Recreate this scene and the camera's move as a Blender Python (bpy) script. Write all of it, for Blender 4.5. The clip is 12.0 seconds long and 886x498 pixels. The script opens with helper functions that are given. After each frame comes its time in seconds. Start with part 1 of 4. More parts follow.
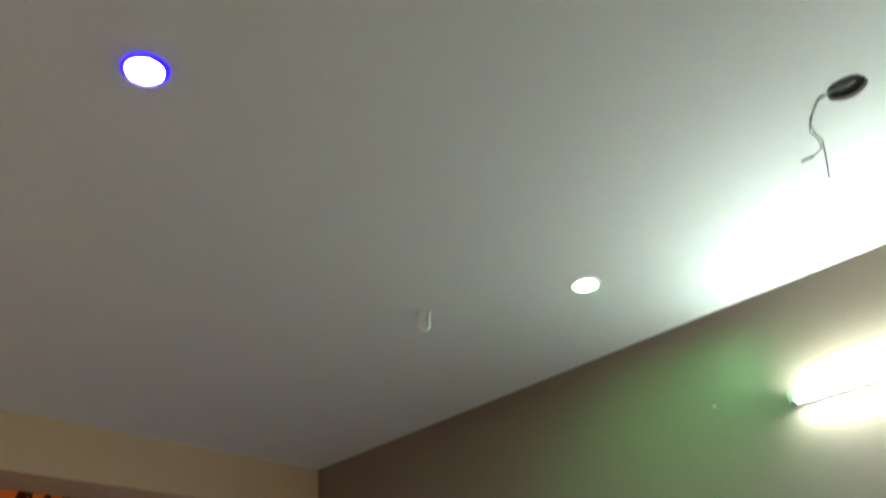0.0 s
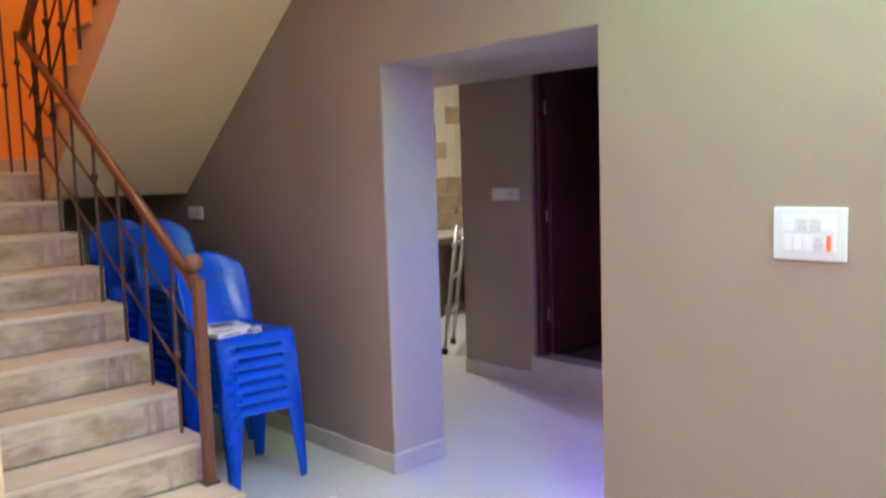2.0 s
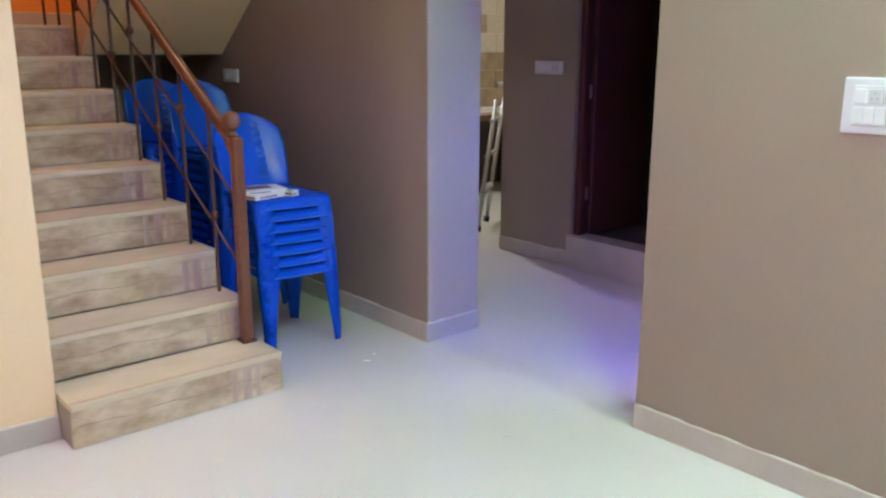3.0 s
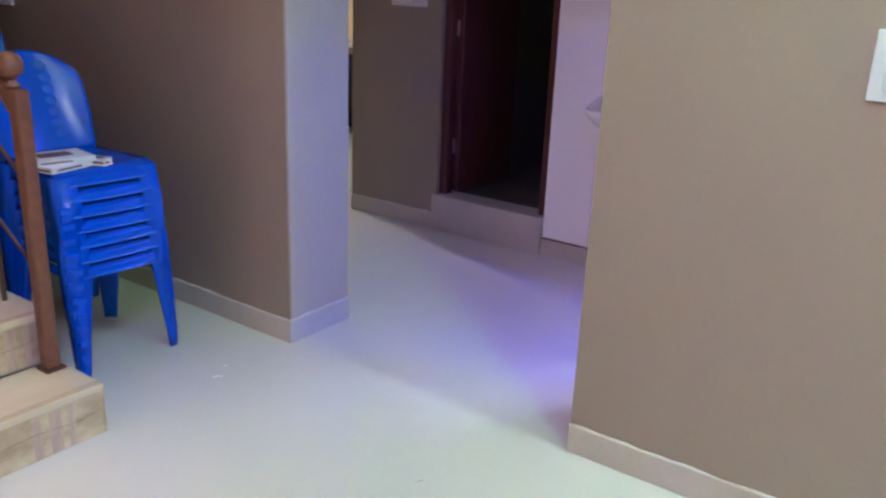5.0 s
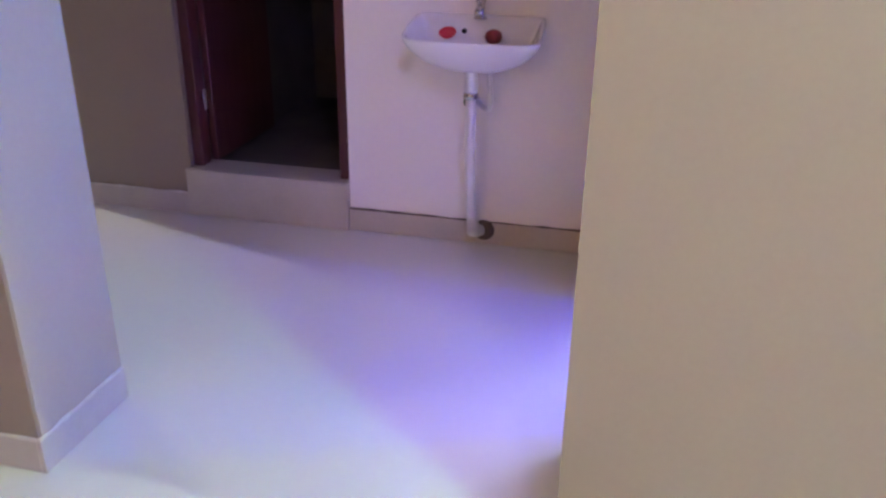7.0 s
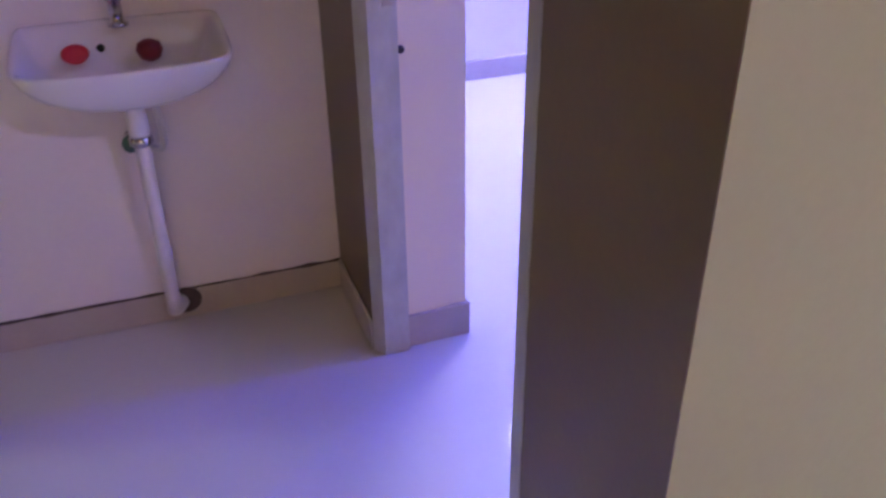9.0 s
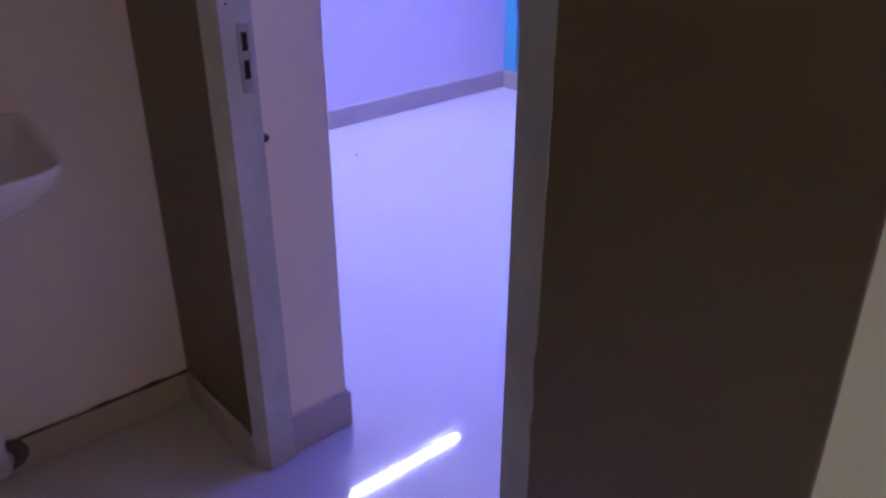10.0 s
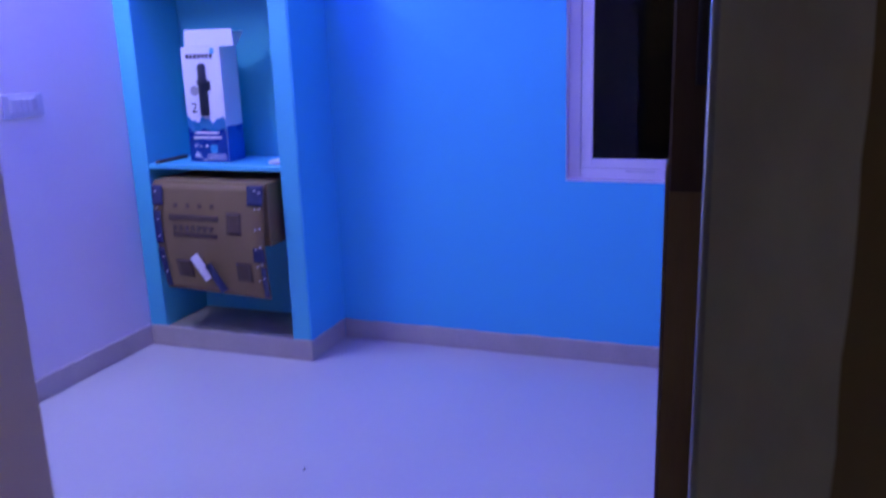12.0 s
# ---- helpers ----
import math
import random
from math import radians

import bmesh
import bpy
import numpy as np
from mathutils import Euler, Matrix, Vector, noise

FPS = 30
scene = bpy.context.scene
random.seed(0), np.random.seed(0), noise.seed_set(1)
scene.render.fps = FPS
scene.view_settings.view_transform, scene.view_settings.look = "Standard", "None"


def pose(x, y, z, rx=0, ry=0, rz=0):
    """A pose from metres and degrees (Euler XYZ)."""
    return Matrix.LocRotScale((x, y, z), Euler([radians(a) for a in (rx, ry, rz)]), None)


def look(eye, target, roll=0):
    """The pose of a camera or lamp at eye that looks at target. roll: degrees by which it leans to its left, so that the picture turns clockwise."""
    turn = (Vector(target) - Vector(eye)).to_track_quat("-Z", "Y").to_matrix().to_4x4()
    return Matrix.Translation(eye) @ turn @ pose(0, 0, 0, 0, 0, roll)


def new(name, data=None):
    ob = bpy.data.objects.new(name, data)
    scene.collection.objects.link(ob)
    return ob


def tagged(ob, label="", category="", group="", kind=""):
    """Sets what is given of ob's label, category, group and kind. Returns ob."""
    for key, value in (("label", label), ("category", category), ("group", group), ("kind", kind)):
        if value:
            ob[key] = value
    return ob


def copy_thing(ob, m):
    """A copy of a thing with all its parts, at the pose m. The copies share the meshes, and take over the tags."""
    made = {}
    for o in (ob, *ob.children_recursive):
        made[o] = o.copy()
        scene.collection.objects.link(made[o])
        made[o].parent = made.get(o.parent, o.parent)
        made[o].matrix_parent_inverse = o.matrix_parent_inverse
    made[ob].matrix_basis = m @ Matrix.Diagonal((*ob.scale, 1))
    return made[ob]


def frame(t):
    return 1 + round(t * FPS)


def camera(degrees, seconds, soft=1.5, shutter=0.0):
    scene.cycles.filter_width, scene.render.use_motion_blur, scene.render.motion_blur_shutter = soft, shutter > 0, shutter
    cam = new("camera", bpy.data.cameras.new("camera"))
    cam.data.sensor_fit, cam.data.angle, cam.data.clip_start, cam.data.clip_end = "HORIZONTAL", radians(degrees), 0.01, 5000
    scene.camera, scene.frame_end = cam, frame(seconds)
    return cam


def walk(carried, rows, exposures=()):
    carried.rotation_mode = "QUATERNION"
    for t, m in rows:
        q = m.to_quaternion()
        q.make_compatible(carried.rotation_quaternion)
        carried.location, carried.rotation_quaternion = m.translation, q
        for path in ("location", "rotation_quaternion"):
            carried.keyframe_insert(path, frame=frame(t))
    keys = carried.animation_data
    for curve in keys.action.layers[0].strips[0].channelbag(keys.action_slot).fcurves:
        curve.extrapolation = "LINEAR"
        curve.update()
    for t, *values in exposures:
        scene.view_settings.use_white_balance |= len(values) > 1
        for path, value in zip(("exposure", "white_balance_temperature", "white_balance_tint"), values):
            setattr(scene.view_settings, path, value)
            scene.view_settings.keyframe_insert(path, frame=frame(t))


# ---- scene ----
cam = camera(56.5, 12.0, soft=2.4, shutter=0.3)
PATH = [
    (0, (3.283, -2.686, 1.778), (2.144, -1.399, 2.801), -5.1),
    (0.5, (3.269, -2.705, 1.708), (2.01, -1.325, 2.422), -5.9),
    (1, (3.252, -2.642, 1.679), (1.866, -1.265, 2.108), -4.6),
    (1.5, (3.254, -2.626, 1.639), (1.831, -1.227, 1.773), -3.1),
    (2, (3.231, -2.628, 1.575), (1.777, -1.268, 1.379), -1.8),
    (2.5, (3.192, -2.644, 1.53), (1.713, -1.361, 1.124), -0.4),
    (2.7, (3.171, -2.653, 1.515), (1.688, -1.392, 1.057), 0.1),
    (4.3, (2.8, -2.36, 1.444), (1.479, -0.956, 0.913), 0.4),
    (4.5, (2.634, -2.381, 1.495), (1.392, -0.919, 0.930), 2.1),
    (5, (2.358, -2.244, 1.487), (1.261, -0.691, 0.865), 2.3),
    (5.5, (2.108, -2.015, 1.444), (1.098, -0.458, 0.699), 1.7),
    (6, (1.866, -1.859, 1.445), (0.979, -0.251, 0.652), 1.6),
    (6.5, (1.6, -1.686, 1.439), (0.971, 0.039, 0.648), 1.0),
    (7, (1.401, -1.446, 1.406), (0.977, 0.335, 0.601), 0.7),
    (7.2, (1.323, -1.339, 1.422), (0.972, 0.46, 0.622), 0.6),
    (8.8, (0.871, -0.630, 1.520), (1.353, 1.013, 0.487), -1.2),
    (9, (0.832, -0.572, 1.502), (1.418, 1.040, 0.511), -0.8),
    (9.4, (0.708, -0.46, 1.497), (1.57, 1.084, 0.562), -0.2),
    (9.5, (0.665, -0.426, 1.523), (1.598, 1.079, 0.593), -0.0),
    (9.9, (0.594, -0.296, 1.553), (1.708, 1.085, 0.629), 0.2),
    (10, (0.574, -0.251, 1.529), (1.74, 1.1, 0.624), 0.1),
    (10.5, (0.63, -0.017, 1.546), (1.921, 1.238, 0.674), -0.3),
    (11, (0.609, 0.208, 1.562), (2.124, 1.237, 0.758), 0.3),
    (11.5, (0.626, 0.388, 1.599), (2.34, 1.163, 0.921), 0.4),
    (12, (0.827, 0.491, 1.616), (2.647, 1.162, 1.129), -1.8),
]
EXPOSURES = [(0, -2.05, 6500, 12), (0.5, -1.4, 6500, 16), (1.0, -0.5, 6450, 22), (1.5, -0.22, 6350, 15), (2.0, -0.06, 6400, 12), (2.5, -0.24, 6400, 10), (4.5, -0.40, 6100, 9), (5.5, -0.42, 6300, 10), (6.5, -0.14, 6500, 10), (7.0, -0.08, 6500, 10),
             (9.0, -0.7, 6500, 14), (9.5, -1.22, 6450, 16), (10.0, -1.6, 6450, 13), (10.5, -1.87, 6400, 10), (11.0, -2.03, 6300, 15), (12.0, -2.45, 6100, 10)]
walk(cam, [(t, look(eye, target, roll)) for t, eye, target, roll in PATH], EXPOSURES)

# ---- world and exposure ----
world = bpy.data.worlds.new("night")
world.use_nodes = True
world.node_tree.nodes["Background"].inputs[0].default_value = (0.02, 0.025, 0.05, 1)
world.node_tree.nodes["Background"].inputs[1].default_value = 0.15
scene.world = world

TUBE_HALL = 540.0
TUBE_BED = 3400.0
DL_GREEN = (0.27, 1.0, 0.36, 1750.0)
DL_BLUE = (0.47, 0.38, 1.0, 6000.0)
DL_BED = (0.07, 0.035, 1.0, 2800.0)
LAMP_KITCHEN = 3000.0
LAMP_STAIR = 3800.0
DL_WHITE = 1800.0
FILL_WARM = (1.0, 0.68, 0.44, 205.0)


# ---- materials ----
def material(name, base, rough=0.6, metal=0.0, second=None, scale=3.0, amount=0.5, fine=60.0, bump=0.05, bump_scale=90.0,
             stretch=(1, 1, 1), coat=0.0, spec=0.5, per_object=0.0):
    """A surface with large patches, fine grain and a slight relief, at real size in object space."""
    m = bpy.data.materials.new(name)
    m.use_nodes = True
    nt = m.node_tree
    b = nt.nodes["Principled BSDF"]
    b.inputs["Roughness"].default_value = rough
    b.inputs["Metallic"].default_value = metal
    b.inputs["Coat Weight"].default_value = coat
    b.inputs["Specular IOR Level"].default_value = spec
    second = second or tuple(c * 0.82 for c in base)
    tc = nt.nodes.new("ShaderNodeTexCoord")
    mp = nt.nodes.new("ShaderNodeMapping")
    mp.inputs["Scale"].default_value = stretch
    nt.links.new(tc.outputs["Object"], mp.inputs[0])
    n1 = nt.nodes.new("ShaderNodeTexNoise")
    n1.inputs["Scale"].default_value = scale
    n1.inputs["Detail"].default_value = 6
    n2 = nt.nodes.new("ShaderNodeTexNoise")
    n2.inputs["Scale"].default_value = fine
    n2.inputs["Detail"].default_value = 3
    for n in (n1, n2):
        nt.links.new(mp.outputs[0], n.inputs[0])
    add = nt.nodes.new("ShaderNodeMath")
    add.operation = "MULTIPLY_ADD"
    add.inputs[1].default_value = 0.35
    nt.links.new(n2.outputs[0], add.inputs[0])
    nt.links.new(n1.outputs[0], add.inputs[2])
    mr = nt.nodes.new("ShaderNodeMapRange")
    mr.inputs[1].default_value = 0.45
    mr.inputs[2].default_value = 0.90
    mr.inputs[4].default_value = amount
    nt.links.new(add.outputs[0], mr.inputs[0])
    mix = nt.nodes.new("ShaderNodeMix")
    mix.data_type = "RGBA"
    mix.inputs[6].default_value = (*base, 1)
    mix.inputs[7].default_value = (*second, 1)
    nt.links.new(mr.outputs[0], mix.inputs[0])
    out = mix.outputs[2]
    if per_object:
        info = nt.nodes.new("ShaderNodeObjectInfo")
        vr = nt.nodes.new("ShaderNodeMapRange")
        vr.inputs[3].default_value = 1 - per_object
        vr.inputs[4].default_value = 1 + per_object
        nt.links.new(info.outputs["Random"], vr.inputs[0])
        hs = nt.nodes.new("ShaderNodeHueSaturation")
        nt.links.new(vr.outputs[0], hs.inputs["Value"])
        nt.links.new(out, hs.inputs["Color"])
        out = hs.outputs[0]
    nt.links.new(out, b.inputs["Base Color"])
    rr = nt.nodes.new("ShaderNodeMapRange")
    rr.inputs[3].default_value = max(rough * 0.8, 0.02)
    rr.inputs[4].default_value = min(rough * 1.25, 1.0)
    nt.links.new(n1.outputs[0], rr.inputs[0])
    nt.links.new(rr.outputs[0], b.inputs["Roughness"])
    if bump:
        n3 = nt.nodes.new("ShaderNodeTexNoise")
        n3.inputs["Scale"].default_value = bump_scale
        n3.inputs["Detail"].default_value = 4
        nt.links.new(mp.outputs[0], n3.inputs[0])
        bp = nt.nodes.new("ShaderNodeBump")
        bp.inputs["Strength"].default_value = bump
        bp.inputs["Distance"].default_value = 0.004
        nt.links.new(n3.outputs[0], bp.inputs["Height"])
        nt.links.new(bp.outputs[0], b.inputs["Normal"])
    return m


def glow(name, rgb, strength):
    m = bpy.data.materials.new(name)
    m.use_nodes = True
    nt = m.node_tree
    nt.nodes.remove(nt.nodes["Principled BSDF"])
    e = nt.nodes.new("ShaderNodeEmission")
    e.inputs[0].default_value = (*rgb, 1)
    e.inputs[1].default_value = strength
    nt.links.new(e.outputs[0], nt.nodes["Material Output"].inputs[0])
    return m


def stone_material():
    """Beige tile printed with soft brown veins that run along the step."""
    m = material("stair_tile", (0.60, 0.49, 0.35), 0.42, second=(0.29, 0.20, 0.125), scale=4.6, amount=1.0, fine=17, bump=0.05,
                 stretch=(1.5, 1.1, 2.2), per_object=0.06)
    return m


PAINT_TAUPE = material("taupe_paint", (0.298, 0.234, 0.192), 0.42, second=(0.258, 0.198, 0.160), scale=1.2, amount=0.7, bump=0.10, bump_scale=45)
PAINT_CREAM = material("cream_paint", (0.77, 0.58, 0.37), 0.5, second=(0.71, 0.52, 0.32), scale=1.4, bump=0.08, bump_scale=45)
PAINT_IVORY = material("ivory_paint", (0.82, 0.73, 0.56), 0.5, second=(0.77, 0.68, 0.51), scale=1.4, bump=0.08, bump_scale=45)
PAINT_BROWN = material("brown_paint", (0.184, 0.134, 0.066), 0.42, second=(0.155, 0.110, 0.053), scale=1.2, amount=0.7, bump=0.10, bump_scale=45)
PAINT_ORANGE = material("orange_paint", (0.80, 0.33, 0.06), 0.5, second=(0.70, 0.27, 0.05), scale=1.2, bump=0.08, bump_scale=45)
PAINT_WHITE = material("white_paint", (0.86, 0.81, 0.82), 0.55, second=(0.77, 0.72, 0.72), scale=1.5, amount=0.6, bump=0.10, bump_scale=40)
PAINT_CEIL = material("ceiling_paint", (0.83, 0.84, 0.83), 0.7, second=(0.76, 0.77, 0.76), scale=0.9, amount=0.6, bump=0.06, bump_scale=40)
PAINT_BLUE = material("blue_paint", (0.085, 0.50, 0.80), 0.5, second=(0.075, 0.45, 0.74), scale=1.4, bump=0.08, bump_scale=45)
PAINT_AQUA = material("aqua_paint", (0.10, 0.50, 0.66), 0.5, second=(0.08, 0.43, 0.58), scale=1.6, bump=0.08, bump_scale=45)
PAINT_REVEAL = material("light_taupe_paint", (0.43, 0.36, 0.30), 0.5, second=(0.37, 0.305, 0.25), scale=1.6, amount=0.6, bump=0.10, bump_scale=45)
FLOOR_TILE = material("floor_tile", (0.60, 0.585, 0.545), 0.045, second=(0.54, 0.52, 0.48), scale=1.1, amount=0.5, fine=30, bump=0.01, bump_scale=20)
SKIRT_TILE = material("skirting_tile", (0.49, 0.44, 0.40), 0.35, second=(0.40, 0.35, 0.31), scale=6, amount=0.7, bump=0.03)
GROUT = material("grout", (0.62, 0.58, 0.53), 0.8, second=(0.4, 0.36, 0.32), scale=9, amount=0.8, bump=0.3, bump_scale=70)
GROUT_DARK = material("dark_grout", (0.07, 0.05, 0.045), 0.85, second=(0.14, 0.11, 0.10), scale=9, amount=0.8, bump=0.3, bump_scale=70)
STAIR_TILE = stone_material()
STAIR_TREAD = material("stair_tread", (0.62, 0.53, 0.39), 0.34, second=(0.50, 0.41, 0.29), scale=4.0, amount=0.7, fine=30, bump=0.02, stretch=(1.6, 0.8, 1), per_object=0.04)
PINK_BAND = material("pink_vein", (0.34, 0.225, 0.20), 0.42, second=(0.54, 0.43, 0.33), scale=9.0, amount=0.95, stretch=(1, 2.4, 0.5), bump=0.02)
GROOVE = material("groove_brown", (0.36, 0.27, 0.19), 0.6, bump=0)
CEMENT = material("cement", (0.34, 0.31, 0.28), 0.85, second=(0.22, 0.2, 0.18), scale=5, amount=0.8, bump=0.25, bump_scale=50)
WOOD_RAIL = material("rail_wood", (0.155, 0.055, 0.030), 0.36, second=(0.085, 0.028, 0.018), scale=4, amount=0.8, stretch=(2, 9, 9), coat=0.1)
IRON = material("baluster_iron", (0.085, 0.035, 0.025), 0.45, 0.3, second=(0.05, 0.025, 0.02), scale=14, bump=0.06)
PLASTIC = material("blue_plastic", (0.002, 0.075, 0.58), 0.20, second=(0.002, 0.060, 0.49), scale=5, amount=0.6, bump=0.015, bump_scale=160, per_object=0.05, spec=0.30)
# base paler than PLASTIC, adding some highlight to the ribs by colour
PLASTIC_RIB = material("blue_plastic_rib", (0.01, 0.11, 0.64), 0.07, second=(0.02, 0.13, 0.62), scale=9, bump=0, spec=0.9)
SWITCH = material("switch_plastic", (0.64, 0.64, 0.68), 0.3, second=(0.59, 0.59, 0.63), scale=9, bump=0)
SWITCH_KEY = material("switch_key", (0.74, 0.74, 0.78), 0.2, second=(0.69, 0.69, 0.73), scale=9, bump=0)
SOCKET_DARK = material("socket_hole", (0.38, 0.38, 0.41), 0.5, bump=0)
GREY_MODULE = material("grey_module", (0.58, 0.57, 0.61), 0.35, bump=0)
CERAMIC = material("ceramic", (0.80, 0.78, 0.78), 0.10, second=(0.76, 0.73, 0.73), scale=4, bump=0, coat=0.5)
CHROME = material("chrome", (0.62, 0.62, 0.64), 0.14, 1.0, second=(0.5, 0.5, 0.52), bump=0)
PVC = material("pvc_pipe", (0.74, 0.73, 0.72), 0.35, second=(0.60, 0.58, 0.56), scale=8, amount=0.6, bump=0.02)
VALVE = material("valve_green", (0.05, 0.12, 0.10), 0.4, bump=0)
RED_PLASTIC = material("red_plastic", (0.62, 0.03, 0.05), 0.35, second=(0.45, 0.02, 0.04), scale=20, bump=0.05)
MAROON = material("maroon_plastic", (0.20, 0.012, 0.016), 0.35, second=(0.12, 0.01, 0.012), scale=20, bump=0.05)
FRAME_GREY = material("door_frame_paint", (0.55, 0.57, 0.53), 0.5, second=(0.40, 0.40, 0.36), scale=7, amount=0.9, fine=30, bump=0.12, stretch=(1.6, 1.6, 0.8))
FRAME_BEAD = material("glossy_bead_paint", (0.34, 0.34, 0.34), 0.25, second=(0.25, 0.25, 0.25), scale=9, bump=0.05)
DOOR_DARK = material("dark_door_laminate", (0.10, 0.052, 0.040), 0.4, second=(0.055, 0.028, 0.022), scale=4, amount=0.8, stretch=(5, 5, 0.6), bump=0.04)
DOOR_TAN = material("bare_plywood", (0.36, 0.24, 0.11), 0.55, second=(0.22, 0.14, 0.06), scale=4, amount=0.9, stretch=(4, 4, 0.8), bump=0.08)
DOOR_RED = material("maroon_door_paint", (0.085, 0.020, 0.022), 0.4, second=(0.055, 0.013, 0.014), scale=5, stretch=(5, 5, 0.7), bump=0.04)
STEEL = material("steel", (0.55, 0.55, 0.56), 0.3, 1.0, second=(0.4, 0.4, 0.41), scale=20, bump=0.02)
ALUMINIUM = material("aluminium", (0.40, 0.41, 0.42), 0.5, 0.8, second=(0.32, 0.32, 0.33), scale=14, bump=0.02)
RUBBER = material("rubber", (0.02, 0.02, 0.02), 0.7, bump=0)
GRANITE = material("granite", (0.62, 0.60, 0.56), 0.2, second=(0.45, 0.43, 0.40), scale=30, amount=0.8, bump=0)
COUNTER_EDGE = material("counter_edge", (0.16, 0.11, 0.08), 0.4, second=(0.1, 0.07, 0.05), scale=12, bump=0.03)
# cement with the shade of unlit spaces put into its base colour
UNLIT_CEMENT = material("unlit_cement", (0.12, 0.10, 0.09), 0.8, second=(0.07, 0.06, 0.055), scale=4, bump=0.2)
KTILE_CREAM = material("kitchen_tile_cream", (0.52, 0.50, 0.43), 0.25, second=(0.45, 0.43, 0.36), scale=8, per_object=0.06, bump=0.01)
KTILE_BROWN = material("kitchen_tile_brown", (0.26, 0.20, 0.135), 0.3, second=(0.36, 0.30, 0.21), scale=10, amount=0.9, per_object=0.12, bump=0.03)
# tile darkened in its colour to stand for the unlit bathroom
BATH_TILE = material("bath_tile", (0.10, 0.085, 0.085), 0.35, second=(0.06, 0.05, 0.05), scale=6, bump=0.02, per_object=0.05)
UPVC = material("upvc", (0.74, 0.72, 0.78), 0.35, second=(0.66, 0.63, 0.70), scale=7, bump=0.02)
CARD = material("cardboard", (0.20, 0.135, 0.052), 0.7, second=(0.16, 0.105, 0.040), scale=5, amount=0.6, fine=80, bump=0.05, bump_scale=60)
CARD_INK = material("cardboard_ink", (0.075, 0.048, 0.03), 0.7, second=(0.11, 0.07, 0.042), scale=40, bump=0)
TAPE = material("printed_tape", (0.020, 0.028, 0.075), 0.22, second=(0.05, 0.06, 0.13), scale=20, bump=0)
PAPER = material("paper", (0.80, 0.79, 0.77), 0.6, second=(0.70, 0.69, 0.67), scale=12, bump=0.02)
PAPER_INK = material("ink", (0.06, 0.05, 0.07), 0.6, second=(0.16, 0.06, 0.08), scale=20, amount=0.9, bump=0)
CARTON_WHITE = material("carton_white", (0.78, 0.79, 0.82), 0.3, second=(0.70, 0.72, 0.76), scale=6, bump=0)
CARTON_BLUE = material("carton_blue", (0.012, 0.05, 0.36), 0.28, second=(0.015, 0.14, 0.50), scale=8, amount=0.9, bump=0)
CARTON_CYAN = material("carton_cyan", (0.05, 0.30, 0.60), 0.28, second=(0.10, 0.45, 0.70), scale=9, amount=0.9, bump=0)
CARTON_BLACK = material("carton_black", (0.012, 0.015, 0.03), 0.3, bump=0)
CARTON_GREY = material("carton_grey", (0.34, 0.34, 0.36), 0.4, bump=0)
HOOK_WHITE = material("hook_white", (0.88, 0.88, 0.86), 0.4, bump=0)
WIRE = material("wire_dark", (0.03, 0.028, 0.028), 0.5, bump=0)
WIRE_GREY = material("wire_grey", (0.42, 0.42, 0.42), 0.5, bump=0)
LAMP_BODY = material("lamp_body", (0.74, 0.74, 0.72), 0.4, bump=0)
HOLE = material("void_dark", (0.01, 0.01, 0.01), 0.9, bump=0)

G_TUBE = glow("tube_glow", (0.80, 1.0, 0.88), TUBE_HALL)
G_TUBE_BED = glow("bedroom_tube_glow", (0.51, 0.52, 1.0), TUBE_BED)
G_GREEN = glow("green_glow", DL_GREEN[:3], DL_GREEN[3])
G_BLUE = glow("blue_glow", DL_BLUE[:3], DL_BLUE[3])
G_EDGE = glow("edge_glow", (0.04, 0.02, 1.0), 5.0)
G_BED = glow("bedroom_blue_glow", DL_BED[:3], DL_BED[3])
G_KITCHEN = glow("kitchen_glow", (0.96, 0.97, 0.90), LAMP_KITCHEN)
G_STAIR = glow("stair_glow", (1.0, 0.72, 0.42), LAMP_STAIR)
G_WHITE = glow("white_downlight_glow", (0.72, 1.0, 0.86), DL_WHITE)
G_FILL_WARM = glow("warm_fill_glow", FILL_WARM[:3], FILL_WARM[3])
G_RED = glow("indicator_glow", (1.0, 0.06, 0.02), 4.0)

GLASS = bpy.data.materials.new("window_glass")
GLASS.use_nodes = True
GLASS.node_tree.nodes["Principled BSDF"].inputs["Transmission Weight"].default_value = 1.0
GLASS.node_tree.nodes["Principled BSDF"].inputs["Roughness"].default_value = 0.02
GLASS.node_tree.nodes["Principled BSDF"].inputs["Base Color"].default_value = (0.30, 0.30, 0.36, 1)
GLASS.node_tree.nodes["Principled BSDF"].inputs["IOR"].default_value = 1.28


# ---- mesh helpers ----
def add_box(bm, x0, x1, y0, y1, z0, z1, bevel=0.0, segments=1):
    m = Matrix.LocRotScale(((x0 + x1) / 2, (y0 + y1) / 2, (z0 + z1) / 2), None, (x1 - x0, y1 - y0, z1 - z0))
    vs = bmesh.ops.create_cube(bm, size=1.0, matrix=m)["verts"]
    if bevel:
        es = list({e for v in vs for e in v.link_edges})
        bmesh.ops.bevel(bm, geom=es, offset=bevel, segments=segments, affect="EDGES", profile=0.6)


def box(x0, x1, y0, y1, z0, z1, bevel=0.0, segments=1):
    bm = bmesh.new()
    add_box(bm, x0, x1, y0, y1, z0, z1, bevel, segments)
    return bm


